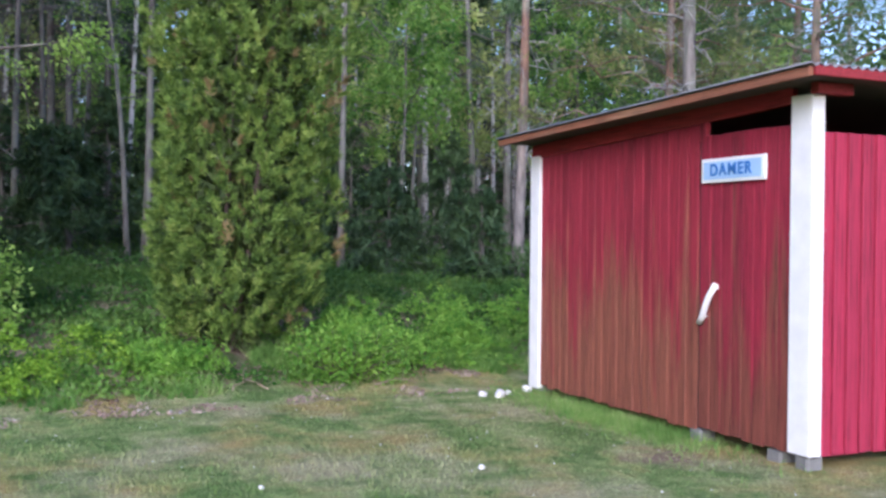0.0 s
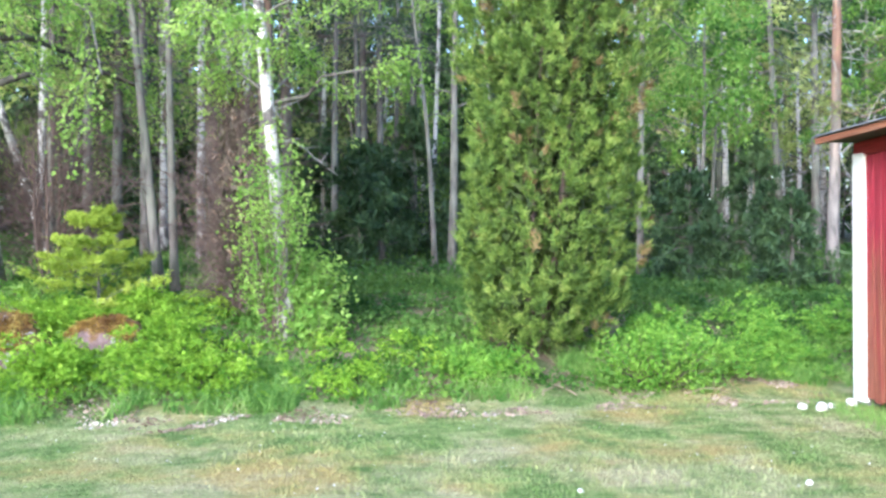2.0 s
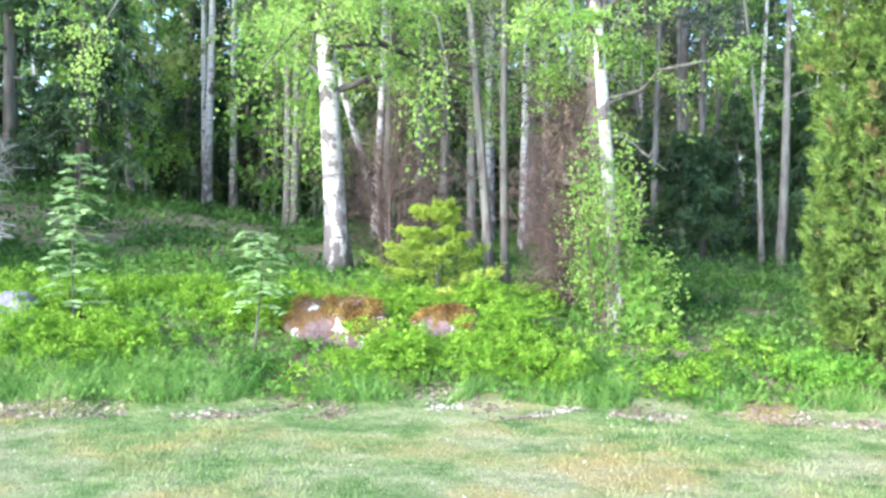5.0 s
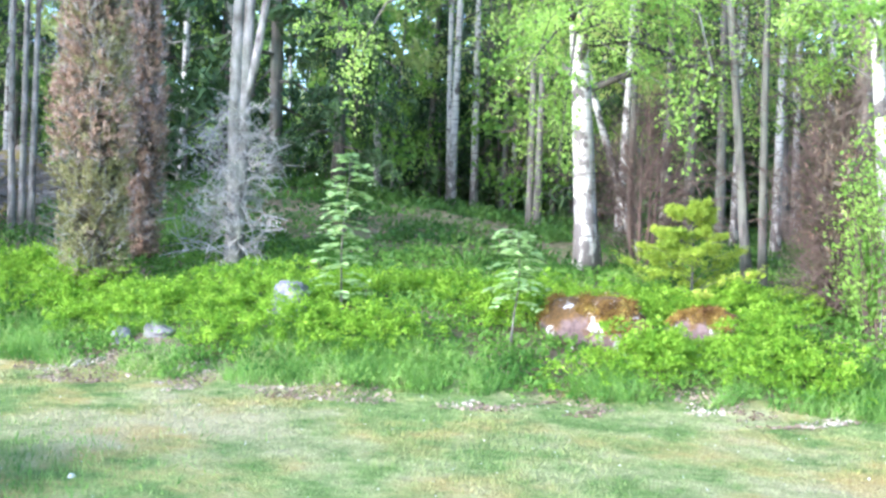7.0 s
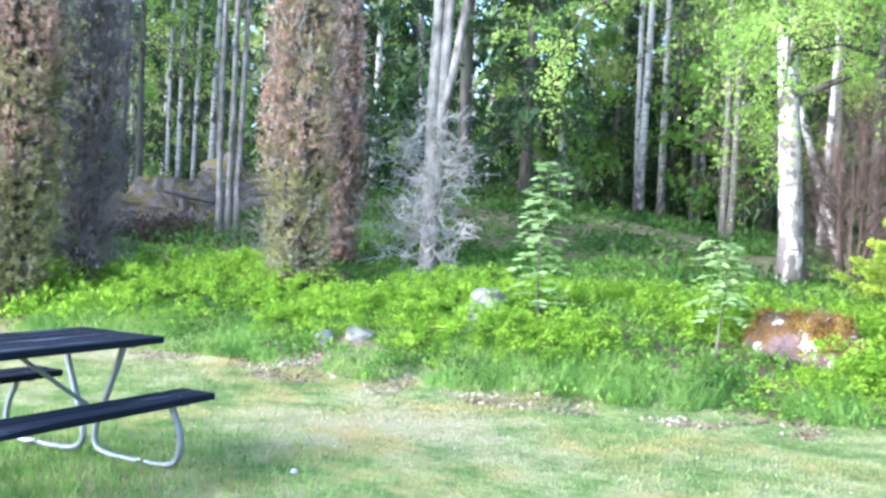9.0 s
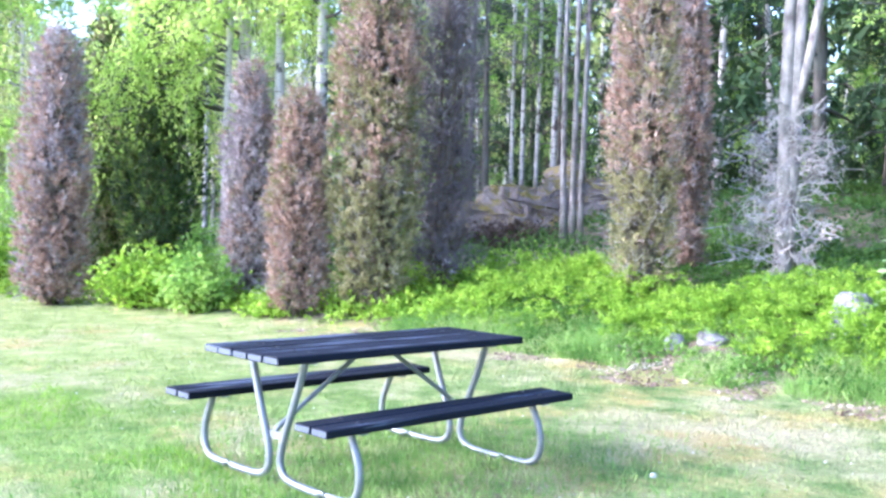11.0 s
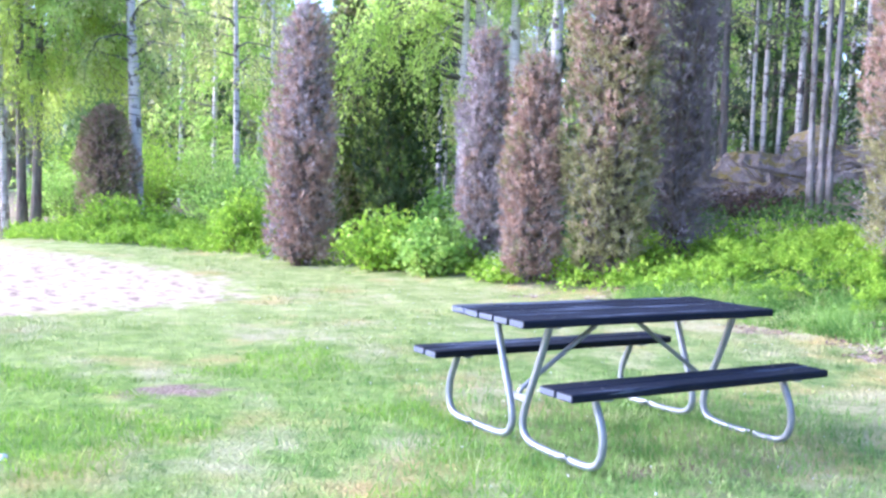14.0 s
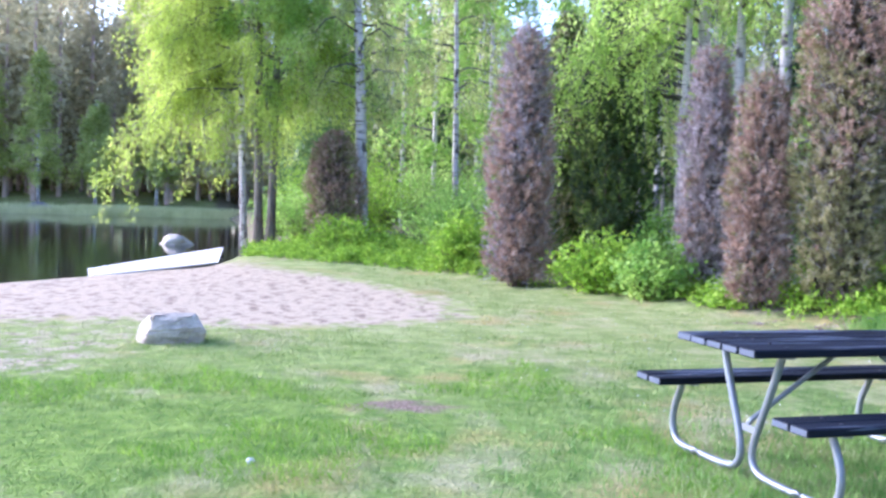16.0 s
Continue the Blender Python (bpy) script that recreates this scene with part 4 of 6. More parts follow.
def limbs_of(rng, path, radius, count, z0, z1, len0, len1, rise, droop, builds, subs=5, sub_len=0.4, sub_drop=0.3, toward=None, thick=0.35, fine=True, unruly=0.1):
    """Limbs with side shoots; returns the shoots' points and ways, for leaves."""
    pts_out, way_out = [], []
    for i in range(count):
        s = (i + rng.uniform(0.2, 0.8)) / count
        z = z0 + (z1 - z0) * s
        az = i * 2.4 + rng.uniform(-0.5, 0.5)
        if toward is not None and rng.uniform() < toward[1]:
            az = toward[0] + rng.normal() * 0.7
        L = (len0 + (len1 - len0) * s) * rng.uniform(0.7, 1.2)
        k = np.linspace(0, 1, 6)
        d = np.array([math.cos(az), math.sin(az), 0])
        p = at_height(path, z) + d * (L * k)[:, None] + np.array([0, 0, 1]) * (L * ((rise + rng.normal() * unruly) * k - (droop + rng.normal() * unruly) * k ** 2))[:, None]
        p[1:] += rng.normal(size=(5, 3)) * 0.035 * L
        r0 = max(0.006, min(radius * thick * (1 - 0.6 * s), 0.016 * L + 0.004))
        build = Build()
        builds.append(build)
        build.tube(p, r0 * (1 - 0.85 * k), 5, False)
        for j in range(subs):
            t = rng.uniform(0.25, 1.0)
            a = np.array([np.interp(t, k, p[:, c]) for c in range(3)])
            w = unit(d * rng.uniform(0.2, 1.0) + rng.normal(size=3) * 0.6 + np.array([0, 0, -sub_drop]))
            sl = sub_len * L * rng.uniform(0.5, 1.2) * (1.15 - 0.5 * t)
            kk = np.linspace(0, 1, 4)
            q = a + w * (sl * kk)[:, None] + np.array([0, 0, -1]) * (sub_drop * sl * kk ** 2)[:, None]
            if fine:
                build.tube(q, 0.004 + 0.004 * (1 - kk), 3, False)
            pts_out.append(q)
            way_out.append(np.gradient(q, axis=0))
    return (np.array(pts_out), np.array(way_out)) if pts_out else (np.zeros((0, 4, 3)), np.zeros((0, 4, 3)))


def leaves_on(rng, shoots, ways, per, spread_r, half_len, half_wid, hang=0.5, slim=False, flat=0.0):
    """Leaves scattered along shoots; flat: how far they lie in level sprays."""
    n = len(shoots) * per
    t = rng.uniform(0.1, 1.05, n) * 3
    which = np.repeat(np.arange(len(shoots)), per)
    lo = np.clip(t.astype(int), 0, 2)
    fr = (t - lo)[:, None]
    c = shoots[which, lo] * (1 - fr) + shoots[which, lo + 1] * fr + rng.normal(size=(n, 3)) * spread_r * np.array([1 + flat, 1 + flat, 1 - 0.6 * flat])
    way = unit(ways[which, lo]) * 0.5 + rng.normal(size=(n, 3)) * 0.7 + np.array([0, 0, -hang])
    size = rng.uniform(0.65, 1.25, n)
    return leaf_shapes(c, way, half_len * size, half_wid * size, rng, 0.25, face=np.array([0, -0.5, 1.0]) * flat if flat else None, slim=slim)


def make_tree(name, label, foot, height, radius, lean, bend, bark_mat, leaf_mat, seed, count=24, z0=2.5, len0=1.6, len1=0.6, rise=0.5, droop=0.5, subs=5, sub_len=0.4, sub_drop=0.4,
              per=14, spread_r=0.06, leaf=(0.028, 0.02), hang=0.5, toward=None, seg=10, twigs=0, twig_mat=None, twig_z=(0.6, 3.0), twig_len=0.6, forks=(), taper=0.75, joined=False, slim=False, flat=0.0, lichen=0, category="tree"):
    rng = np.random.default_rng(seed)
    tree = empty(name, pose(foot[0], foot[1], float(ground(foot[0], foot[1])) - 0.05))
    tagged(tree, label, category)
    path = wander(rng, height, lean, bend)
    flare = 1 + 0.35 * np.exp(-path[:, 2] / 0.25)
    rad = radius * (1 - taper * path[:, 2] / height) * flare
    part("trunk", Build().tube(path, rad, seg).mesh("trunk"), bark_mat, tree)
    lines = [(path, radius)]
    for z, away, length, share in forks:
        a = at_height(path, z)
        k = np.linspace(0, 1, 9)
        away3 = np.array([away[0], away[1], 0.0])
        fork = a + away3 * (k ** 0.7)[:, None] + np.array([0, 0, 1]) * (length * k)[:, None] + rng.normal(size=(9, 3)) * 0.02 * k[:, None]
        part("stem", Build().tube(fork, radius * share * (1 - 0.6 * k), seg).mesh("stem"), bark_mat, tree)
        lines.append((fork, radius * share))
    if count:
        limbs, sh, wy = [], [], []
        for line, r in lines:
            a, c = max(z0, line[0, 2] + 0.3), line[-1, 2] * 0.97
            s, w = limbs_of(rng, line, r, max(3, int(count * (1 if line is path else 0.6))), a, c, len0, len1, rise, droop, limbs, subs, sub_len, sub_drop, toward, fine=not joined)
            sh.append(s)
            wy.append(w)
        sh, wy = np.concatenate(sh), np.concatenate(wy)
        limb_mat = bark_mat if bark_mat is not M_BIRCH else M_DARKBARK
        if joined:
            tagged(part("branchwork", join(limbs).mesh("branchwork"), limb_mat, tree), kind="stuff")
        else:
            for one in limbs:
                part("limb", one.mesh("limb"), limb_mat, tree)
        if per:
            part("crown", polys("crown", leaves_on(rng, sh, wy, per, spread_r, *leaf, hang, slim=joined or slim, flat=flat)), leaf_mat, tree)
    if twigs:
        tw = []
        sh, wy = limbs_of(rng, path, radius, twigs, twig_z[0], twig_z[1], twig_len, twig_len * 0.7, 0.15, 0.2, tw, 7, 0.5, 0.05, thick=0.11, unruly=0.4)
        if lichen:
            tagged(part("lichen_growth", polys("lichen_growth", leaves_on(rng, sh, wy, lichen, 0.03, 0.022, 0.004, 0.6, slim=True)), M_LICHEN, tree, "pale grey beard lichen"), kind="stuff")
        tagged(part("twig_growth", join(tw).mesh("twig_growth"), twig_mat or M_TWIG, tree, "bare dry twigs"), kind="stuff")
    return tree


BIRCH = dict(bark_mat=M_BIRCH, leaf_mat=M_BIRCHLEAF, rise=0.55, droop=0.75, sub_drop=0.7, hang=0.6)
GREY = dict(bark_mat=M_GREYBARK, leaf_mat=M_SPRUCE, count=26, z0=4.5, len0=1.5, len1=0.5, rise=0.0, droop=0.25, subs=6, sub_drop=0.3, per=18, spread_r=0.05, leaf=(0.06, 0.012), hang=0.3, twigs=26, twig_z=(0.9, 5.0), twig_len=0.9, seg=8, slim=True)

make_tree("birch_tree", "old birch with forked white trunk and rugged foot", (-6.45, 12.9), 9.5, 0.16, (-0.75, 0.2), 0.03, seed=101, count=34, z0=2.3, len0=3.5, len1=1.4, subs=11, sub_len=0.42, per=135, spread_r=0.062, leaf=(0.024, 0.018), forks=((3.95, (-1.2, -0.2), 4.0, 0.55),), toward=(-1.6, 0.45), flat=0.6, **{**BIRCH, "rise": 0.4, "droop": 0.5, "sub_drop": 0.3})
make_tree("birch_tree", "slender white birch standing in a leafy thicket", (-2.85, 10.95), 8.5, 0.085, (-0.55, 0.1), 0.04, seed=102, count=30, z0=2.4, len0=1.3, len1=0.7, subs=9, per=72, spread_r=0.055, leaf=(0.023, 0.017), flat=0.5, **{**BIRCH, "droop": 0.55, "sub_drop": 0.35})
make_tree("birch_tree", "thin leaning young birch beside the old birch", (-6.3, 15.3), 7.0, 0.07, (-2.0, 0), 0.03, seed=103, count=12, z0=3.0, len0=1.2, len1=0.6, per=16, **BIRCH)
for i, (x, y, r, h, lx) in enumerate([(-0.52, 17.2, 0.05, 7, -0.5), (-0.24, 17.3, 0.08, 8, 0.3)]):
    make_tree("young_tree", "thin grey-barked tree in the forest shade", (x, y), h, r, (lx, 0), 0.06, M_GREYBARK, M_BIRCHLEAF, 110 + i, count=12, z0=2.6, len0=0.9, len1=0.5, subs=5, per=16)
for i, (x, y, r, h, lx) in enumerate([(-4.39, 12.65, 0.065, 9, -0.9), (-4.24, 12.75, 0.055, 9, -0.2), (-5.45, 18.0, 0.095, 11, -0.2), (-6.34, 20.0, 0.11, 10, 0.1), (-6.43, 18.0, 0.09, 11, 0.0), (-7.2, 18.6, 0.08, 11, 0.1), (-1.5, 22.3, 0.10, 11, 0), (-11.2, 22.8, 0.08, 11, 0.1), (-22.1, 15.2, 0.09, 11, 0), (-21.87, 15.5, 0.10, 11, 0), (9.0, 23.8, 0.11, 11, -0.6), (3.1, 17.2, 0.07, 9, 0.05), (-8.9, 18.3, 0.075, 10, 0.1), (-9.1, 18.5, 0.08, 10, -0.1), (-3.2, 15.5, 0.08, 9, -0.3), (-0.2, 24.2, 0.10, 11, 0), (-1.7, 20.4, 0.07, 10, 0), (8.8, 26.1, 0.09, 12, 0), (-2.2, 19.4, 0.07, 10, 0.1), (-1.15, 21.6, 0.09, 11, 0), (-0.75, 23.0, 0.07, 11, 0.1), (1.9, 22.4, 0.08, 11, 0)]):
    make_tree("spruce_tree", "slim grey spruce trunk with dry lower twigs", (x, y), h, r, (lx, 0), 0.03, seed=120 + i, **GREY)
for i, (x, y, r, h, lx) in enumerate([(-4.52, 17.95, 0.085, 10, 0.0), (-11.6, 20.5, 0.10, 11, 0.1), (-3.73, 17.3, 0.08, 10, 0.1), (-5.4, 19.5, 0.08, 10, 0.2), (-16.7, 17.6, 0.10, 11, 0.1), (-21.5, 16.0, 0.06, 11, 0), (-21.3, 16.15, 0.07, 11, 0), (-21.1, 16.4, 0.06, 11, 0.1), (-20.8, 16.7, 0.09, 11, 0.1), (-19.8, 17.7, 0.08, 11, 0)]):
    make_tree("birch_tree", "straight white-stemmed birch among spruces", (x, y), h, r, (lx, 0), 0.03, seed=140 + i, count=16, z0=4.0, len0=1.5, len1=0.7, subs=6, per=16, leaf=(0.04, 0.03), **BIRCH)
# lighter copy of the pine needles, with sunlight put into the colour
M_PINELIGHT = foliage("sun_tinted_pine_needles", (0.08, 0.11, 0.03), (0.24, 0.27, 0.08), (0.36, 0.36, 0.13), 0.25)
PINE = dict(bark_mat=M_PINEBARK, leaf_mat=M_PINE, count=22, z0=5.0, len0=1.8, len1=0.8, rise=0.3, droop=0.2, subs=7, sub_drop=-0.1, per=40, spread_r=0.12, leaf=(0.07, 0.006), hang=-0.2, twigs=14, twig_z=(2.0, 5.0), twig_len=0.9, twig_mat=M_GREYTWIG, slim=True)
make_tree("pine_tree", "pine with reddish upper trunk and grey lichened branches", (5.97, 15.95), 11, 0.11, (0.35, 0), 0.05, seed=150, **PINE)
make_tree("pine_tree", "tall reddish pine behind the slim birch", (-3.15, 13.8), 12, 0.13, (-0.1, 0), 0.03, seed=151, **PINE)
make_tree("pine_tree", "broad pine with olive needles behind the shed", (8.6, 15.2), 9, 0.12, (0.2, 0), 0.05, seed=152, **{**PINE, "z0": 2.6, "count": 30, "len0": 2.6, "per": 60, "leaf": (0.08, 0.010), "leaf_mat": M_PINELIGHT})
make_tree("pine_tree", "thick grey pine trunk rising behind the shed", (7.6, 13.3), 12, 0.14, (0.0, 0), 0.03, seed=153, **{**PINE, "bark_mat": M_GREYBARK, "z0": 4.2, "count": 26})
for i, (x, y) in enumerate([(9.9, 12.9), (12.3, 15.8), (11.2, 18.2)]):
    make_tree("pine_tree", "pine crown showing over the shed roof", (x, y), 9.5, 0.11, (0.1, 0), 0.05, seed=156 + i, **{**PINE, "z0": 3.0, "count": 30, "len0": 2.3, "per": 54, "leaf": (0.08, 0.009)})
make_tree("spruce_tree", "dense dark spruce with boughs to the ground", (-12.9, 17.7), 11, 0.13, (0, 0), 0.02, M_DARKBARK, M_SPRUCE, 154, count=60, z0=0.8, len0=1.7, len1=0.4, rise=-0.05, droop=0.3, subs=8, per=36, spread_r=0.07, leaf=(0.08, 0.02))
for i, (x, y, hh) in enumerate([(-1.3, 19.2, 2.3), (-2.4, 20.3, 2.8), (0.9, 20.2, 3.0), (2.6, 19.4, 2.6), (-0.4, 22.0, 3.4), (4.4, 20.5, 3.0), (3.7, 16.4, 2.0), (6.5, 20.0, 3.0), (2.3, 17.9, 2.3), (5.0, 15.4, 1.7), (-1.8, 17.4, 2.3), (0.6, 18.2, 2.2)]):
    make_tree("spruce_tree", "young dark spruce in the forest shade", (x, y), hh, 0.05, (0, 0), 0.01, M_DARKBARK, M_SPRUCE, 190 + i, count=int(10 * hh), z0=0.15, len0=0.9 + 0.1 * hh, len1=0.15, rise=0.0, droop=0.2, subs=7, per=22, spread_r=0.05, leaf=(0.09, 0.022), joined=True)
for i, (x, y, h) in enumerate([(5.0, 19.5, 6.5), (6.6, 22.5, 8.0), (3.4, 22.6, 7.5), (9.6, 20.2, 7.0), (12.2, 19.5, 7.5), (-7.9, 21.8, 7.0), (-10.6, 25.0, 8.0), (-14.8, 24.0, 8.0), (-18.6, 21.5, 8.0)]):
    make_tree("young_tree", "young broadleaf tree, light green in the wood", (x, y), h, 0.05, (0.3, 0), 0.07, M_GREYBARK, M_FERN if x > 0 and i not in (1, 4) else (M_BIRCHLEAF, M_GREENLEAF)[i % 2], 220 + i, count=24, z0=2.8 if x > 0 else 1.6, len0=1.7, len1=0.6, rise=0.5, droop=0.45, subs=8, per=26, spread_r=0.11, leaf=(0.05, 0.034), joined=True)
for i, (x, y) in enumerate([(-23.6, 19.6), (-21.8, 20.6), (-25.2, 18.2), (-20.2, 21.4), (-23.0, 22.4), (-18.6, 21.9), (-26.0, 20.8)]):
    make_tree("spruce_tree", "dark spruce closing the wood behind the outcrop", (x, y), 10 + i % 3, 0.10, (0, 0), 0.02, M_DARKBARK, M_SPRUCE, 240 + i, count=44, z0=0.5, len0=1.9, len1=0.3, rise=-0.05, droop=0.3, subs=6, per=16, spread_r=0.07, leaf=(0.13, 0.034), joined=True, seg=7)
# grey dead tree in lichen
make_tree("dead_tree", "bare grey dead tree draped in lichened twigs", (-10.62, 10.95), 8.5, 0.12, (-0.1, 0.0), 0.04, M_DEADBARK, M_SPRUCE, 160, count=0, twigs=105, twig_mat=M_GREYTWIG, twig_z=(0.1, 2.1), twig_len=0.72, lichen=5, forks=((0.12, (0.17, 0.1), 8.0, 0.8), (1.75, (0.75, 0.2), 5.0, 0.55)))
for i, (dx, h, lx) in enumerate([(-0.06, 9, -0.12), (0.03, 10, 0.05), (0.11, 9.5, 0.22)]):
    make_tree("spruce_tree", "grey bare stem of a close group of three", (-15.33 + dx, 11.8 + 0.1 * i), h, 0.057, (lx, 0), 0.035, seed=165 + i, **{**GREY, "bark_mat": M_DEADBARK, "twigs": 8, "z0": 5.5})
# trees towards the lake
make_tree("birch_tree", "birch with black-scarred white trunk at the lawn's end", (-30.2, 3.45), 11, 0.19, (-0.1, -0.5), 0.05, seed=170, **{**BIRCH, "leaf_mat": M_MIDBIRCH}, count=36, z0=3.8, len0=2.2, len1=1.0, subs=8, per=26, leaf=(0.05, 0.035), spread_r=0.12)
for i, (x, y) in enumerate([(-36.5, 8.6), (-38.0, 7.0), (-35.0, 10.5)]):
    make_tree("birch_tree", "leafy birch deeper in the lakeside wood", (x, y), 13, 0.11, (0, 0), 0.04, seed=195 + i, **{**BIRCH, "leaf_mat": M_BIRCHLEAF}, count=30, z0=3.0, len0=2.2, len1=1.2, subs=7, per=30, leaf=(0.08, 0.05), spread_r=0.16, joined=True)
make_tree("birch_tree", "slim birch among fresh green bushes", (-31.7, 6.4), 11, 0.11, (0.0, -0.4), 0.04, seed=171, **{**BIRCH, "leaf_mat": M_MIDBIRCH}, count=24, z0=4.0, len0=1.8, len1=0.8, subs=7, per=24, leaf=(0.05, 0.035), spread_r=0.12)
for i, (x, y, r, h) in enumerate([(-19.8, 7.75, 0.09, 9), (-20.15, 8.25, 0.16, 10), (-19.4, 8.6, 0.12, 10), (-18.2, 8.7, 0.13, 10)]):
    make_tree("birch_tree", "birch rising behind the withered junipers", (x, y), h, r, (-0.1, 0.05), 0.03, seed=175 + i, count=30, z0=(2.6, 2.6, 4.4, 4.4)[i], len0=(2.6, 2.8, 2.0, 2.0)[i], len1=0.9, subs=9, per=50, leaf=(0.04, 0.028), spread_r=0.11, slim=True, toward=(-2.2, (0.6, 0.6, 0.2, 0.2)[i]), **{**BIRCH, "leaf_mat": M_FRESHBIRCH})
for i, (x, y, r, h, ly, mat) in enumerate([(-31.2, 0.35, 0.10, 12.5, -0.6, M_YELLOWBIRCH), (-31.9, 0.75, 0.13, 13.5, -0.3, M_YELLOWBIRCH), (-31.6, 1.05, 0.13, 13, 0.3, M_FRESHBIRCH)]):
    make_tree("birch_tree", "waterside birch with hanging yellow-green branches", (x, y), h, r, (0.2, ly), 0.05, **{**BIRCH, "bark_mat": (M_BIRCH, M_DARKBARK, M_DARKBARK)[i], "leaf_mat": mat, "rise": 0.35, "droop": (0.68, 0.6, 0.6)[i], "sub_drop": 0.75, "hang": 0.9}, seed=180 + i, slim=True, count=(46, 50, 40)[i], z0=(4.3, 4.4, 4.4)[i], len0=(3.1, 3.6, 2.6)[i], len1=1.6, subs=15, sub_len=0.38, per=100, leaf=(0.046, 0.024), spread_r=0.10, toward=((-1.75, 0.8), (-1.6, 0.55), (0.9, 0.45))[i])


# ---- junipers ----
def make_juniper(label, foot, height, width, mats, seed, clumps=420, per=62, needle=(0.055, 0.012), lean=(0, 0), top=0.35, twiggy=0.0, low=0.06, upright=0.8, taper_low=0.7, name="juniper", heart=True, twig_mat=None, heart_mat=None, fine=1.5):
    """A dense column of upright sprays round several stems. mats: needles, and a second kind for a share of the sprays."""
    rng = np.random.default_rng(seed)
    tree = empty(name, pose(foot[0], foot[1], float(ground(foot[0], foot[1])) - 0.03))
    tagged(tree, label, "juniper")
    lx, ly = lean
    for i in range(5):
        a = i * 1.26 + rng.uniform(-0.3, 0.3)
        k = np.linspace(0, 1, 7)
        r = width * 0.25
        p = np.stack([0.05 * math.cos(a) + r * math.cos(a) * k ** 0.6 * (1 - 0.5 * k) + lx * k, 0.05 * math.sin(a) + r * math.sin(a) * k ** 0.6 * (1 - 0.5 * k) + ly * k, height * 0.9 * k], 1)
        part("stem", Build().tube(p, min(0.035, 0.03 * width) * (1 - 0.8 * k), 6, False).mesh("stem"), M_TWIG, tree)
    n = int(clumps * fine * 2.3)
    per = int(per * 0.5)
    needle = (needle[0] * 0.66, needle[1] * 0.95 / fine ** 0.5)
    s = rng.uniform(low, 1, n) ** 0.9
    if twiggy:
        s = s[rng.uniform(0, 1, n) < np.interp(s, [0, 0.5, 0.8, 1.0], [1, 1, 0.6, 0.25])]
        n = len(s)
    az = rng.uniform(0, 2 * np.pi, n)
    ph = rng.uniform(0, 6.3, 5)
    prof = np.interp(s, [0, 0.08, 0.25, 0.55, 0.8, 0.93, 1.0], [taper_low * 0.65, taper_low, 0.93, 1.0, 0.74, max(0.45, top), top * 0.4])
    lump = 1 + 0.12 * np.sin(3 * az + ph[0] + 4 * s) + 0.10 * np.sin(5 * az + ph[1] - 11 * s) + 0.07 * np.sin(17 * s + ph[2])
    depth = 1.04 - 0.6 * rng.uniform(0, 1, n) ** 2.0
    R = width / 2 * prof * lump * depth
    c = np.stack([R * np.cos(az) + lx * s, R * np.sin(az) + ly * s, s * height], 1)
    out = np.stack([np.cos(az), np.sin(az), np.zeros(n)], 1)
    way = unit(out * 0.7 + np.array([0, 0, upright]) + rng.normal(size=(n, 3)) * 0.42)
    which = np.repeat(np.arange(n), per)
    u = rng.uniform(0, 1, n * per)
    size = rng.uniform(0.7, 1.3, n)[which]
    fan = rng.normal(size=(n * per, 3))
    cc = c[which] + way[which] * (u * 0.11 * size)[:, None] + fan * (0.027 * (1.15 - 0.7 * u) * size)[:, None]
    ww = way[which] + fan * 0.55
    hl = needle[0] * rng.uniform(0.6, 1.3, n * per)
    shapes = leaf_shapes(cc, ww, hl, needle[1] * rng.uniform(0.7, 1.3, n * per), rng, 0.2, (out * 0.8 + np.array([0, 0, 0.45]))[which], True)
    score = 0.5 * noise_at(c * 1.3 + seed) + rng.uniform(-0.35, 0.35, n) + 0.3 * (s < 0.3) * (mats[0] is M_JUNIPER_OLIVE) - 0.45 * (s - 0.5) * (twiggy > 0)
    kind = (score < np.quantile(score, mats[2]))[which]
    part("foliage", polys("foliage", shapes[~kind]), mats[0], tree)
    if kind.any():
        part("withered_foliage", polys("withered_foliage", shapes[kind]), mats[1], tree)
    # dark filler inside the column, its shade put into the colour
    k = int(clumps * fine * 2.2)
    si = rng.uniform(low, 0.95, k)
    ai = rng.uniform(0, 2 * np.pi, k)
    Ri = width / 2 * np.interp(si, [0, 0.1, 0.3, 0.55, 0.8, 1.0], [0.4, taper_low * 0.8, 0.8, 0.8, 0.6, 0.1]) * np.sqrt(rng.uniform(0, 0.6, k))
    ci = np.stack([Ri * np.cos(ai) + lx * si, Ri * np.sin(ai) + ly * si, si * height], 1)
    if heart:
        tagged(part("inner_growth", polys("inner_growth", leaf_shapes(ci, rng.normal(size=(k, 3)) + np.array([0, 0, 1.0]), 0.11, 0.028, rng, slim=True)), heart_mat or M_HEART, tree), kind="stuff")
    if twiggy:
        tw = Build()
        for i in range(int(twiggy * 1.3)):
            j = rng.integers(n)
            a = c[j] * np.array([0.5, 0.5, 1])
            w = unit(out[j] * (1.15 - 0.8 * s[j]) + rng.normal(size=3) * 0.4 + np.array([0, 0, 0.35 + 0.9 * s[j] ** 2]))
            L = rng.uniform(0.3, 0.65) * (0.5 + width / 2)
            k = np.linspace(0, 1, 4)
            q = a + w * (L * k)[:, None] + np.array([0, 0, 1]) * (0.12 * k ** 2)[:, None]
            tw.tube(q, 0.006 * (1.1 - k), 3, False)
            for _ in range(3):
                t = rng.uniform(0.4, 1)
                b0 = a + w * L * t
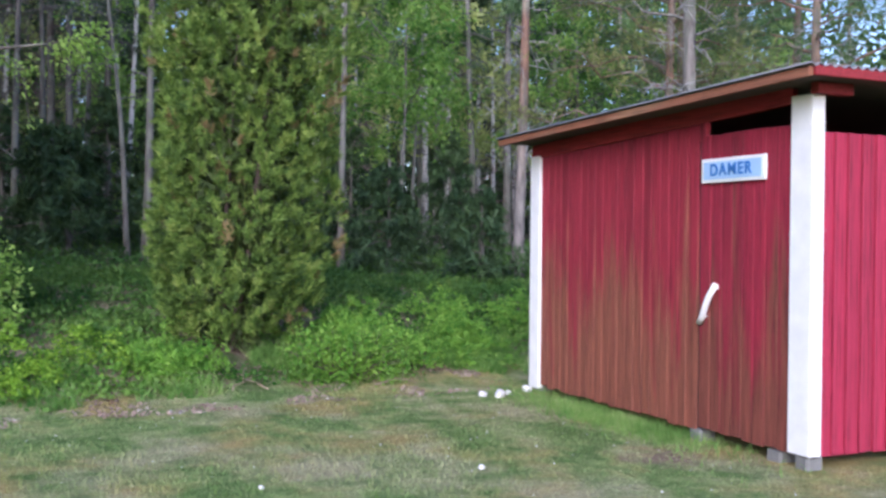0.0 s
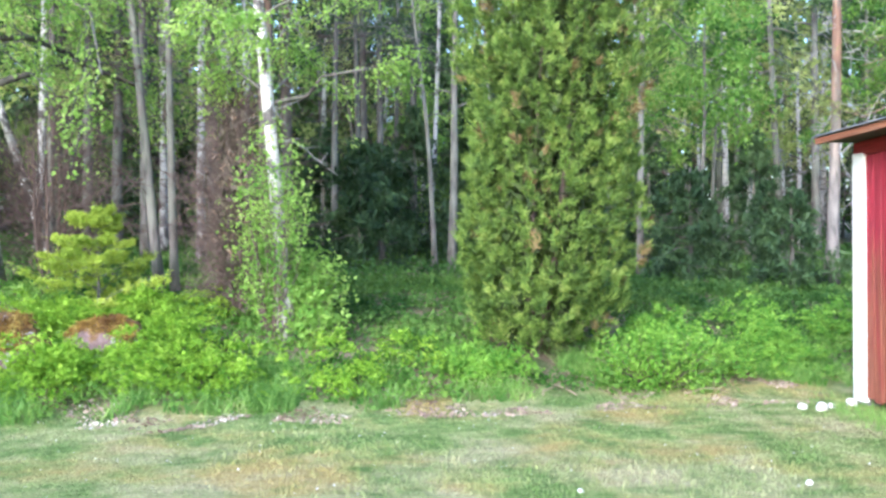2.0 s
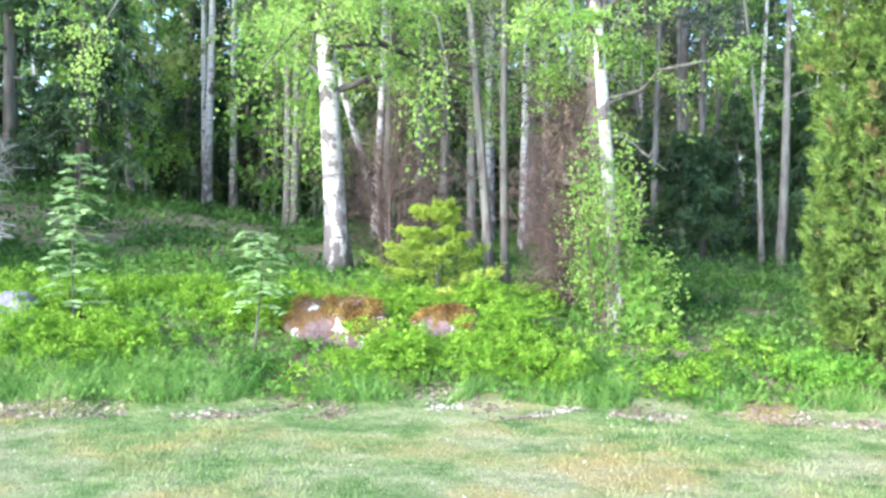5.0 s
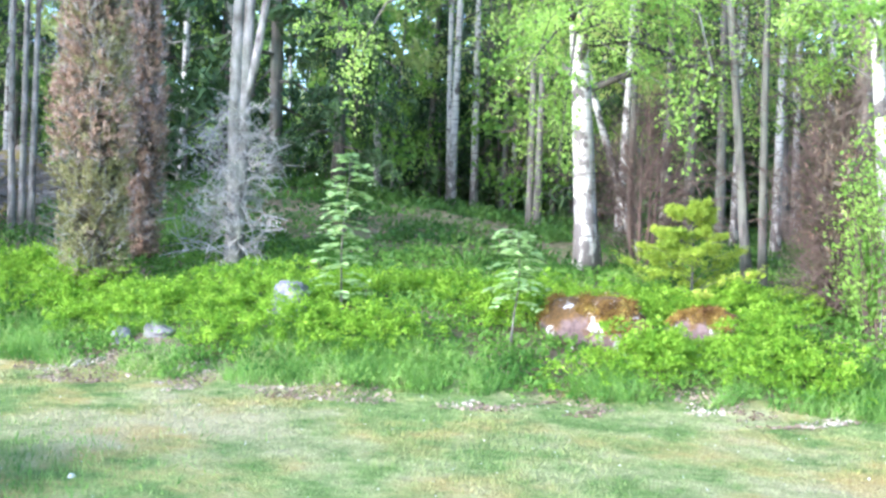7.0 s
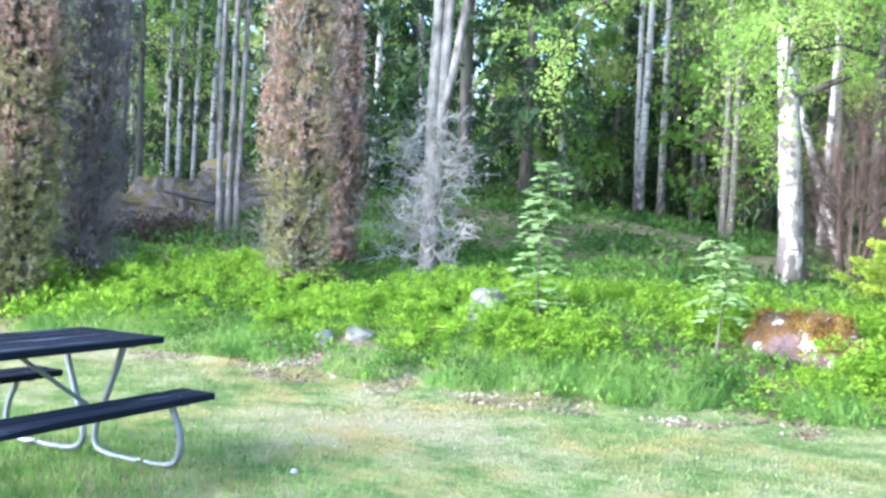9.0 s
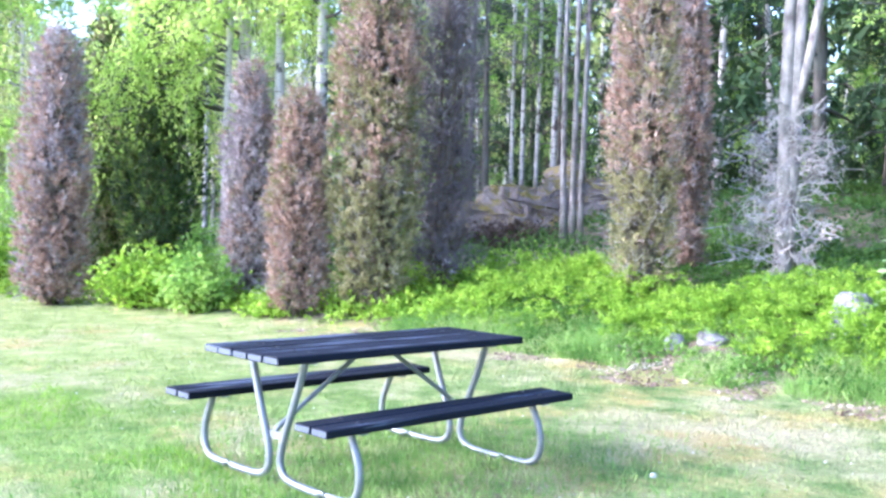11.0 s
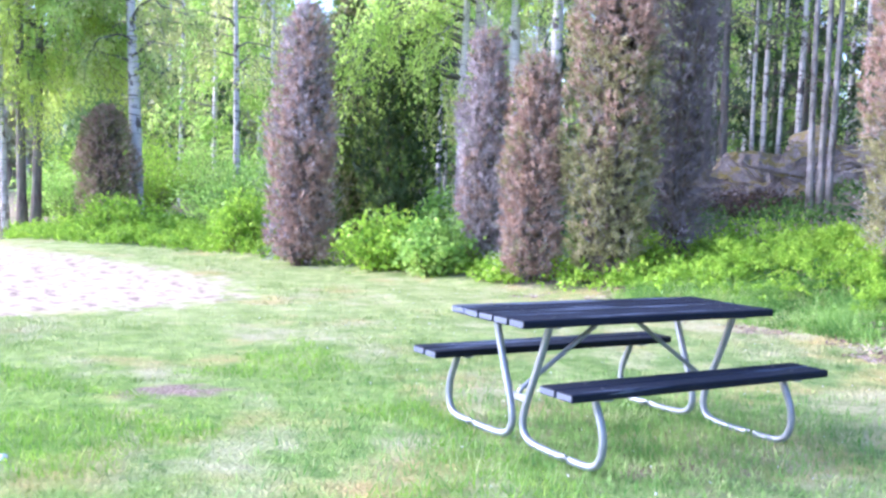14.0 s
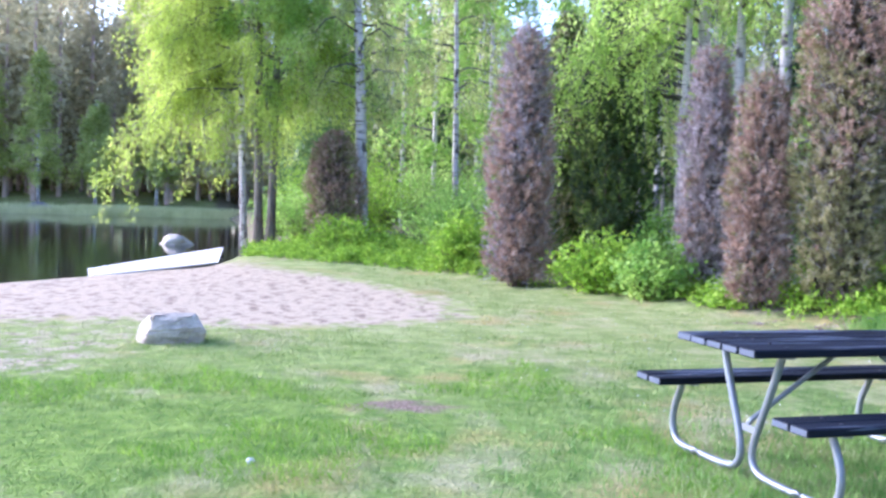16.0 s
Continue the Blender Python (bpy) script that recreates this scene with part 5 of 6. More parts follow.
                tw.tube([b0, b0 + unit(w + rng.normal(size=3) * 0.7) * 0.22], [0.003, 0.0015], 3, False)
        tagged(part("twig_growth", tw.mesh("twig_growth"), twig_mat or M_GREYTWIG, tree, "dry twigs"), kind="stuff")
    return tree


# darker needle and twig colours that stand for the shade inside the junipers
M_HEART = foliage("painted_shade_inner_twigs", (0.09, 0.075, 0.055), (0.24, 0.20, 0.15), None, 0.05, patch=3.0)
M_HEARTGREEN = foliage("painted_shade_inner_needles", (0.03, 0.05, 0.012), (0.10, 0.14, 0.035), None, 0.1, patch=3.0)


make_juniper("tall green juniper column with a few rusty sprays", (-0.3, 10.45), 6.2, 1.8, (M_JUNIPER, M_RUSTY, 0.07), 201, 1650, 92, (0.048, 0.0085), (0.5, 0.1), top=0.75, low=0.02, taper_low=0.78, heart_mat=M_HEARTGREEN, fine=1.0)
make_juniper("juniper column, olive green below and withered above", (-11.75, 9.65), 5.5, 0.80, (M_JUNIPER_OLIVE, M_JUNIPER_BROWN, 0.45), 202, 820, 56, (0.034, 0.009), (-0.1, 0), twiggy=260, low=0.02, taper_low=0.85)
make_juniper("withered brown juniper behind an olive one", (-12.1, 10.9), 4.2, 0.48, (M_JUNIPER_BROWN, M_JUNIPER_GREY, 0.35), 203, 480, 50, (0.034, 0.008), twiggy=90, low=0.02)
make_juniper("tall withered reddish juniper at the lawn edge", (-20.1, 4.85), 4.5, 1.06, (M_JUNIPER_BROWN, M_JUNIPER_GREY, 0.3), 204, 900, 56, (0.042, 0.010), (-0.1, 0.1), top=0.62, twiggy=400, low=0.02, taper_low=0.85)
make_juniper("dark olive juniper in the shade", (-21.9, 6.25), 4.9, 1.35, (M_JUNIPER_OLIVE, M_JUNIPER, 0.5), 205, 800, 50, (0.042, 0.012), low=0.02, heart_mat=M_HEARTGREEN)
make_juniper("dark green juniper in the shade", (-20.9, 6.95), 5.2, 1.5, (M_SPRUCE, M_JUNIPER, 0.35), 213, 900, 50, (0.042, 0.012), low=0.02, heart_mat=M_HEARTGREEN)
make_juniper("grey dead juniper among withered ones", (-17.65, 7.15), 3.75, 0.76, (M_JUNIPER_GREY, M_JUNIPER_BROWN, 0.3), 206, 620, 54, (0.042, 0.008), top=0.6, twiggy=320, low=0.02)
make_juniper("short withered brown juniper at the lawn edge", (-15.8, 7.0), 3.2, 0.76, (M_JUNIPER_BROWN, M_JUNIPER_OLIVE, 0.15), 207, 640, 56, (0.038, 0.010), top=0.65, twiggy=200, low=0.02, taper_low=0.9)
make_juniper("broad juniper, olive and brown with lichened twigs", (-15.05, 7.75), 5.6, 1.15, (M_JUNIPER_OLIVE, M_JUNIPER_BROWN, 0.36), 208, 1150, 56, (0.038, 0.010), (0.1, 0), twiggy=210, low=0.02, taper_low=0.85)
make_juniper("dead grey juniper with bare twigs", (-15.0, 8.9), 6.4, 0.8, (M_DUSKTWIG, M_JUNIPER_GREY, 0.3), 209, 330, 40, (0.04, 0.008), (0.3, 0), twiggy=950, low=0.03, taper_low=0.9, twig_mat=M_DUSKTWIG)
make_juniper("small brown-green juniper beside a birch", (-29.7, 2.6), 3.1, 1.45, (M_JUNIPER_OLIVE, M_JUNIPER_BROWN, 0.5), 210, 640, 50, (0.05, 0.010), low=0.02)
make_juniper("dry brown spruce, needles gone rusty", (-3.4, 11.7), 2.6, 0.8, (M_TWIG, M_JUNIPER_BROWN, 0.3), 211, 200, 26, (0.045, 0.006), top=0.1, twiggy=330, low=0.05, upright=0.1, name="dry_spruce", twig_mat=M_TWIG)
make_juniper("bare brown thicket of dry stems", (-5.9, 13.5), 2.2, 1.2, (M_TWIG, M_JUNIPER_BROWN, 0.3), 212, 60, 12, (0.05, 0.004), twiggy=420, low=0.05, upright=1.2, name="dry_thicket", heart=False, twig_mat=M_TWIG)


# ---- bushes and saplings ----
def make_bush(name, label, foot, size, leaf_mat, seed, shoots=60, per=30, leaf=(0.035, 0.022), hang=0.1, category="bush"):
    """Many thin shoots from one foot, each with leaves."""
    rng = np.random.default_rng(seed)
    bush = empty(name, pose(foot[0], foot[1], float(ground(foot[0], foot[1])) - 0.03))
    tagged(bush, label, category)
    w, h = size
    b, sh, wy = Build(), [], []
    for i in range(shoots):
        a, r = rng.uniform(0, 6.3), w / 2 * rng.uniform(0, 1) ** 0.6
        k = np.linspace(0, 1, 4)
        top = h * (1 - 0.45 * (2 * r / w) ** 2) * rng.uniform(0.6, 1.05)
        q = np.stack([r * math.cos(a) * (0.25 + 0.75 * k), r * math.sin(a) * (0.25 + 0.75 * k), top * k ** 0.8], 1)
        q[1:] += rng.normal(size=(3, 3)) * 0.04
        b.tube(q, 0.007 * (1.1 - k), 4, False)
        sh.append(q)
        wy.append(np.gradient(q, axis=0))
    tagged(part("shoot_growth", b.mesh("shoot_growth"), M_TWIG, bush), kind="stuff")
    part("leaves", polys("leaves", leaves_on(rng, np.array(sh), np.array(wy), per, 0.07 * (0.5 + w * 0.5), *leaf, hang)), leaf_mat, bush)
    return bush


make_bush("bush", "fresh green leafy thicket round a slim birch", (-2.78, 11.3), (1.2, 1.0), M_GREENLEAF, 301, 100, 60, (0.028, 0.019))
make_bush("bush", "upright leafy shoots climbing along a birch stem", (-2.98, 11.0), (0.95, 2.5), M_GREENLEAF, 302, 72, 60, (0.025, 0.017))
make_bush("bush", "low green shoots at the birch's foot", (-2.55, 10.8), (0.6, 0.55), M_GREENLEAF, 307, 40, 30, (0.036, 0.024))
def make_rowan(label, foot, height, spread_w, seed, count=26, low=0.3):
    """A thin stem with feathered leaves set round it in a spiral, each a rib with paired leaflets."""
    rng = np.random.default_rng(seed)
    tree = empty("rowan_sapling", pose(foot[0], foot[1], float(ground(foot[0], foot[1])) - 0.03))
    tagged(tree, label, "sapling")
    path = wander(rng, height, (0.06, 0), 0.025, 8)
    part("stem", Build().tube(path, np.linspace(0.014, 0.004, 8), 6).mesh("stem"), M_GREYBARK, tree)
    ribs, c, way, face = Build(), [], [], []
    for i in range(count):
        s = low + (1 - low) * (i + rng.uniform(0, 1)) / count
        az = i * 2.4 + rng.normal() * 0.4
        reach = spread_w / 2 * rng.uniform(0.75, 1.15) * (1.1 - 0.45 * s)
        k = np.linspace(0, 1, 7)
        d = np.array([math.cos(az), math.sin(az), 0])
        side = np.array([-math.sin(az), math.cos(az), 0])
        q = at_height(path, s * height) + d * (reach * k)[:, None] + np.array([0, 0, 1]) * (reach * (rng.uniform(0.35, 0.8) * k - rng.uniform(0.5, 0.9) * k ** 2))[:, None]
        ribs.tube(q, 0.004 * (1.1 - k), 3, False)
        for j in range(1, 7):
            for sg in (-1, 1):
                w = unit(side * sg + d * 0.55 + np.array([0, 0, -0.15]) + rng.normal(size=3) * 0.12)
                c.append(q[j] + w * 0.045)
                way.append(w)
                face.append((0, 0, 1))
    tagged(part("rib_growth", ribs.mesh("rib_growth"), M_GREENLEAF, tree), kind="stuff")
    part("leaves", polys("leaves", leaf_shapes(np.array(c), np.array(way), 0.06, 0.025, rng, 0.1, np.array(face, float))), M_PALELEAF, tree)
    return tree


def make_young_spruce(label, foot, height, width, seed):
    """An open young spruce: uneven tiers of upswept boughs with side shoots, thick with short needles."""
    rng = np.random.default_rng(seed)
    tree = empty("spruce_sapling", pose(foot[0], foot[1], float(ground(foot[0], foot[1])) - 0.03))
    tagged(tree, label, "sapling")
    path = wander(rng, height, (-0.04, 0), 0.015, 8)
    part("stem", Build().tube(path, np.linspace(0.02, 0.005, 8), 6).mesh("stem"), M_GREYBARK, tree)
    sh, wy = [path[[5, 6, 6, 7]] + np.array([[0, 0, 0], [0, 0, 0], [0, 0, 0.05], [0, 0, 0]])], [np.tile([0, 0, 1.0], (4, 1))]
    k = np.linspace(0, 1, 4)
    for i in range(7):
        s = 0.14 + 0.78 * i / 6.5
        for j in range(int(rng.integers(4, 7))):
            az = j * 1.2 + i * 0.8 + rng.normal() * 0.35
            L = width / 2 * (1.12 - s) * rng.uniform(0.65, 1.25) + 0.05
            d = np.array([math.cos(az), math.sin(az), 0])
            bough = Build()
            rise, z = rng.uniform(0.3, 0.75), s * height + rng.normal() * 0.03
            q = at_height(path, z) + d * (L * k)[:, None] + np.array([0, 0, 1]) * (L * (rise * k - 0.18 * k ** 2))[:, None]
            bough.tube(q, 0.007 * (1.1 - k), 4, False)
            sh.append(q)
            wy.append(np.gradient(q, axis=0))
            for t in (0.4, 0.6, 0.8):
                for sg in (-1, 1):
                    w = unit(d * 0.7 + sg * np.array([-d[1], d[0], 0]) * 0.7 + np.array([0, 0, rng.uniform(-0.05, 0.35)]))
                    r = q[0] * (1 - t) + q[3] * t + w * (L * 0.42 * (1.2 - t) * k)[:, None]
                    bough.tube(r, 0.004 * (1.1 - k), 3, False)
                    sh.append(r)
                    wy.append(np.gradient(r, axis=0))
            part("bough", bough.mesh("bough"), M_GREYBARK, tree)
    part("needles", polys("needles", leaves_on(rng, np.array(sh), np.array(wy), 60, 0.018, 0.026, 0.008, -0.2, slim=True)), M_YOUNGSPRUCE, tree)
    return tree


make_rowan("pale green rowan sapling above the bilberry", (-8.3, 9.62), 1.85, 0.66, 303, 46, 0.15)
make_rowan("small pale-leaved rowan sapling near a mossy boulder", (-6.33, 9.55), 1.2, 0.62, 304, 34, 0.4)
make_young_spruce("yellow-green young spruce with open whorls", (-4.9, 11.6), 1.3, 1.5, 305)
for i, (x, y, w, h) in enumerate([(-22.8, 4.6, 1.7, 1.2), (-25.5, 4.8, 2.6, 1.7), (-24.3, 6.0, 2.4, 2.3), (-18.6, 5.9, 1.6, 1.0), (-17.6, 6.3, 1.3, 0.9), (-19.0, 7.0, 1.0, 1.1), (-27.3, 2.7, 2.6, 0.8), (-16.2, 9.0, 1.0, 1.2), (-34.5, 2.2, 2.4, 1.9), (-35.5, 4.5, 2.6, 2.3), (-34.0, 7.0, 2.6, 2.4), (-37.5, 1.6, 2.6, 1.7), (-38.5, 3.4, 3.0, 2.6), (-28.0, 5.6, 2.2, 1.6), (-32.5, 9.5, 2.8, 2.6), (-40.5, 5.2, 3.4, 3.4), (-41.5, 7.6, 3.6, 3.8), (-36.5, 6.4, 2.6, 2.8), (-43.5, 3.0, 3.4, 2.8), (-37.5, 9.0, 3.2, 3.2)]):
    make_bush("bush", "bright green leafy bush along the lawn edge", (x, y), (w, h), M_GREENLEAF if i % 3 else M_BILBERRY, 310 + i, 110, 34, (0.05, 0.03))["group"] = "bushes along the lawn"
for i, (x, y, w, h) in enumerate([(-17.4, 12.2, 2.2, 0.36), (-16.6, 12.0, 1.8, 0.32), (-18.2, 11.8, 1.6, 0.34)]):
    make_bush("bush", "low withered brown brush before the outcrop", (x, y), (w, h), M_DARKBRUSH, 340 + i, 90, 26, (0.04, 0.014))
make_bush("bush", "rounded bright green bilberry bush by the lawn", (0.75, 9.75), (1.35, 0.55), M_LUSH, 330, 190, 46, (0.021, 0.014))


# ---- wood in the background ----
def stand_of(kind, spots, seed):
    """One tree of the kind, and copies of it turned and scaled at the other spots."""
    first = None
    rng = np.random.default_rng(seed)
    for x, y in spots:
        s = rng.uniform(0.85, 1.25)
        m = pose(x, y, float(ground(x, y)) - 0.05, rng.normal() * 1.5, rng.normal() * 1.5, rng.uniform(0, 360)) @ Matrix.Diagonal((s, s, s, 1))
        if first is None:
            first = kind(x, y)
            first["group"] = "trees of the wood"
        else:
            ob = copy_thing(first, m)
            ob.scale = (s, s, s)


rng = np.random.default_rng(77)
spots = []
tries = 0
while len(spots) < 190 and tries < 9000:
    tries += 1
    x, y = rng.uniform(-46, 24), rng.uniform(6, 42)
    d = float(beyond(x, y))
    # the strip towards the outcrop is kept clear to fit the camera's view
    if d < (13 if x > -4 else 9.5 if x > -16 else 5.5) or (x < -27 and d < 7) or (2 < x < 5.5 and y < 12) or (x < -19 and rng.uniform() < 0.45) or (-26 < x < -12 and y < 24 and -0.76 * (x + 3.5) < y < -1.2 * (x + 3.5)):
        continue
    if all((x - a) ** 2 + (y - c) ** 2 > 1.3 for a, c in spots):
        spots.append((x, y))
spots.sort(key=lambda p: -p[0])
lots = [[] for _ in range(6)]
for i, p in enumerate(spots):
    west = p[0] < -25 or (p[0] < -18 and p[1] < 12.5)
    lots[int(rng.choice(6, p=[0.02, 0.06, 0.05, 0.42, 0.25, 0.20] if west else [0.28, 0.16, 0.05, 0.12, 0.12, 0.27] if p[0] < -9 else [0.22, 0.18, 0.12, 0.18, 0.18, 0.12]))].append(p)
kinds = [
    lambda x, y: make_tree("spruce_tree", "dark spruce with hanging green boughs", (x, y), 12, 0.12, (0, 0), 0.02, M_DARKBARK, M_SPRUCE, 401, count=44, z0=1.2, len0=2.0, len1=0.4, rise=-0.05, droop=0.3, subs=6, per=13, spread_r=0.07, leaf=(0.16, 0.045), hang=0.5, seg=7, joined=True),
    lambda x, y: make_tree("spruce_tree", "grey spruce, bare twigs below a green top", (x, y), 12, 0.11, (0, 0), 0.02, M_GREYBARK, M_SPRUCE, 402, count=30, z0=5, len0=1.7, len1=0.4, rise=0.0, droop=0.3, subs=6, per=13, spread_r=0.07, leaf=(0.16, 0.045), twigs=22, twig_z=(1, 5), twig_len=1.0, seg=7, joined=True),
    lambda x, y: make_tree("pine_tree", "tall pine with bare reddish trunk", (x, y), 13, 0.13, (0, 0), 0.03, M_PINEBARK, M_PINE, 403, count=20, z0=6, len0=2.2, len1=0.8, rise=0.3, droop=0.15, subs=7, per=18, spread_r=0.16, leaf=(0.15, 0.025), seg=7, joined=True),
    lambda x, y: make_tree("birch_tree", "white birch with light green crown", (x, y), 11, 0.09, (0.2, 0), 0.04, M_BIRCH, M_MIDBIRCH, 404, count=26, z0=3.0, len0=2.0, len1=0.7, rise=0.5, droop=0.7, subs=7, per=13, spread_r=0.12, leaf=(0.075, 0.055), seg=7, joined=True),
    lambda x, y: make_tree("young_tree", "young leafy tree of the undergrowth", (x, y), 6, 0.05, (0.2, 0), 0.06, M_GREYBARK, M_GREENLEAF, 405, count=26, z0=0.8, len0=1.5, len1=0.6, rise=0.5, droop=0.4, subs=6, per=13, spread_r=0.12, leaf=(0.075, 0.055), seg=6, joined=True),
    lambda x, y: make_tree("birch_tree", "slim grey-white birch stem in the wood", (x, y), 12, 0.075, (-0.2, 0), 0.05, M_BIRCH, M_BIRCHLEAF, 406, count=14, z0=6.0, len0=1.6, len1=0.7, rise=0.5, droop=0.7, subs=6, per=13, spread_r=0.12, leaf=(0.075, 0.055), seg=7, joined=True),
]
for i, (k, lot) in enumerate(zip(kinds, lots)):
    stand_of(k, lot, 500 + i)


def far_wood(name, label, spots, heights, leaf, seed, mat, per=260, bark_mat=M_GREYBARK, low=0.15):
    """A mass of distant crowns with their stems."""
    rng = np.random.default_rng(seed)
    b, out = Build(), []
    for (x, y), h in zip(spots, heights):
        z = float(ground(x, y))
        b.tube([(x, y, z - 0.2), (x + rng.normal() * 0.2, y, z + h * 0.9)], [0.012 * h, 0.004 * h], 5, False)
        s = rng.uniform(low, 1, per)
        R = h * 0.17 * (1.08 - s) ** 0.7 * rng.uniform(0.2, 1.2, per)
        az = rng.uniform(0, 6.3, per)
        c = np.stack([x + R * np.cos(az), y + R * np.sin(az), z + s * h], 1)
        cc = np.repeat(c, 5, 0) + rng.normal(size=(per * 5, 3)) * leaf * 1.7
        out.append(leaf_shapes(cc, rng.normal(size=(per * 5, 3)) - np.array([0, 0, 0.4]), leaf * rng.uniform(0.6, 1.3, per * 5), leaf * 0.6, rng, slim=True))
    wood = empty(name, pose(0, 0, 0))
    tagged(wood, label, "woods", kind="stuff")
    tagged(part("stems", b.mesh("stems"), bark_mat, wood), kind="stuff")
    tagged(part("crowns", polys("crowns", np.concatenate(out)), mat, wood), kind="stuff")
    return wood


def off_sightline(p):
    """Off the strip left clear along the camera's sightline so that sky shows."""
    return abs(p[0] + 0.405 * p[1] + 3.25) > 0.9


rng = np.random.default_rng(88)
pts = [(rng.uniform(-75, 45), rng.uniform(40, 60)) for _ in range(95)] + [(rng.uniform(22, 45), rng.uniform(12, 44)) for _ in range(26)]
pts = [p for p in pts if off_sightline(p)]
far_wood("far_woods", "deep mixed forest behind the nearer trees", pts, rng.uniform(9, 17, len(pts)), 0.27, 89, M_FAR, per=130, low=0.02)
west = [(rng.uniform(-72, -44), rng.uniform(6, 40)) for _ in range(46)]
far_wood("lakeside_woods", "pale yellow-green broadleaf wood near the lake", west, rng.uniform(8, 16, len(west)), 0.24, 93, M_LAKEWOOD, per=150, low=0.02, bark_mat=M_BIRCH)
pts = [(rng.uniform(-60, 40), rng.uniform(33, 44)) for _ in range(120)] + [(rng.uniform(-60, -40), rng.uniform(14, 36)) for _ in range(24)] + [(rng.uniform(-22, 6), rng.uniform(27, 33)) for _ in range(50)]
far_wood("far_thickets", "dark young growth closing the wood behind", pts, rng.uniform(3, 6, len(pts)), 0.22, 92, M_FAR, per=60, low=0.0)
rng = np.random.default_rng(94)
pts = [(rng.uniform(-92, -46), rng.uniform(2.6, 16)) for _ in range(60)]
far_wood("lakeside_thickets", "dense low growth behind the waterside birches", pts, rng.uniform(2.5, 7, len(pts)), 0.22, 95, M_FAR, per=110, low=0.0)
rng = np.random.default_rng(90)
pts = [(rng.uniform(-122, -95), rng.uniform(-75, 22)) for _ in range(230)] + [(rng.uniform(-165, -122), rng.uniform(-90, 30)) for _ in range(70)]
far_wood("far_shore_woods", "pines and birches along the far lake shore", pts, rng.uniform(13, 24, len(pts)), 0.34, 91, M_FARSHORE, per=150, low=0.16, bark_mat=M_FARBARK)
pts = [(rng.uniform(-128, -104), rng.uniform(-70, 20)) for _ in range(90)]
far_wood("far_shore_thickets", "young spruces under the far shore pines, paled for haze", pts, rng.uniform(5, 10, len(pts)), 0.32, 96, M_FARSHORE, per=90, low=0.0)
for x, y, h in ((-94, -16.2, 13.5), (-94.5, -11.6, 9), (-95.5, -6.5, 10), (-96, -20.5, 12)):
    make_tree("birch_tree", "light green birch on the far shore", (x, y), h, 0.16, (0, 0), 0.05, seed=int(-y * 10), joined=True, count=30, z0=2.5, len0=2.4, len1=0.6, subs=7, per=20, leaf=(0.16, 0.1), spread_r=0.25, **{**BIRCH, "leaf_mat": M_MIDBIRCH})


# ---- undergrowth ----
def tufts(name, label, c, r, h, per, leaf, mat, seed, crisp=0.35, slim=False):
    """Low rounded leafy bushes, joined: c feet (n, 3), r radius, h height of each; most leaves lie near the outside."""
    rng = np.random.default_rng(seed)
    n = len(c)
    which = np.repeat(np.arange(n), per)
    k = n * per
    az = rng.uniform(0, 2 * np.pi, k)
    el = np.arcsin(rng.uniform(-0.05, 1, k))
    deep = 1 - crisp * rng.uniform(0, 1, k) ** 1.5
    out = np.stack([np.cos(az) * np.cos(el), np.sin(az) * np.cos(el), np.sin(el)], 1)
    lump = 1 + 0.22 * np.sin(3 * az + which) * np.cos(el) + 0.18 * np.sin(7 * az + 5 * el + 1.7 * which)
    p = c[which] + out * (deep * lump)[:, None] * np.stack([r, r, h], 1)[which]
    p[:, 2] = np.maximum(p[:, 2], c[which, 2] + 0.01)
    way = out * 0.6 + rng.normal(size=(k, 3)) * 0.6 + np.array([0, 0, 0.15])
    s = rng.uniform(0.7, 1.3, k)
    ob = part(name, polys(name, leaf_shapes(p, way, leaf[0] * s, leaf[1] * s, rng, 0.2, out + np.array([0, 0, 0.7]), slim)), mat)
    return tagged(ob, label, "undergrowth", kind="stuff")


def scatter(rng, count, x0, x1, d0, d1, keep=None):
    x = rng.uniform(x0, x1, count)
    y0 = np.interp(x, EDGE_X, EDGE_Y)
    y = y0 + rng.uniform(d0, d1, count)
    if keep is not None:
        k = keep(x, y)
        x, y = x[k], y[k]
    return x, y


def patchy(x, y, s, cut, off=0.0):
    v = np.sin(s * x + off) + np.sin(0.83 * s * y + 1.7 * off) + np.sin(0.61 * s * (x + y) + 0.5) + 0.7 * np.sin(1.9 * s * x - 1.3 * s * y)
    return v > cut


def clear_of_shed(x, y):
    return ~((x > 1.9) & (x < 5.6) & (y < 9.8))


rng = np.random.default_rng(61)


def past(x, y):
    return y - np.interp(x, EDGE_X, EDGE_Y)


BARE = [(-0.3, 10.25, 0.5), (-8.0, 13.2, 0.5), (-6.9, 13.6, 0.45), (-16.6, 11.6, 1.3), (-15.3, 11.8, 0.9)]


def bare(x, y):
    """Open brown ground under the big juniper, on the slope and before the boulder."""
    return np.any([np.hypot(x - a, y - c) < r for a, c, r in BARE], axis=0)


# a low green cover first
x, y = scatter(rng, 1700, -13.5, 6, 0.3, 5.5, lambda x, y: clear_of_shed(x, y) & ~bare(x, y))
d = past(x, y)
h = rng.uniform(0.10, 0.22, len(x)) * np.interp(d, [0.3, 0.9, 2.0, 5.5], [0.7, 1.0, 1.0, 0.8])
# plants deeper in the wood take the leaf colour that has shade painted in
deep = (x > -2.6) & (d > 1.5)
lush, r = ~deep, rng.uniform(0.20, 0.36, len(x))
c = np.stack([x, y, ground(x, y)], 1)
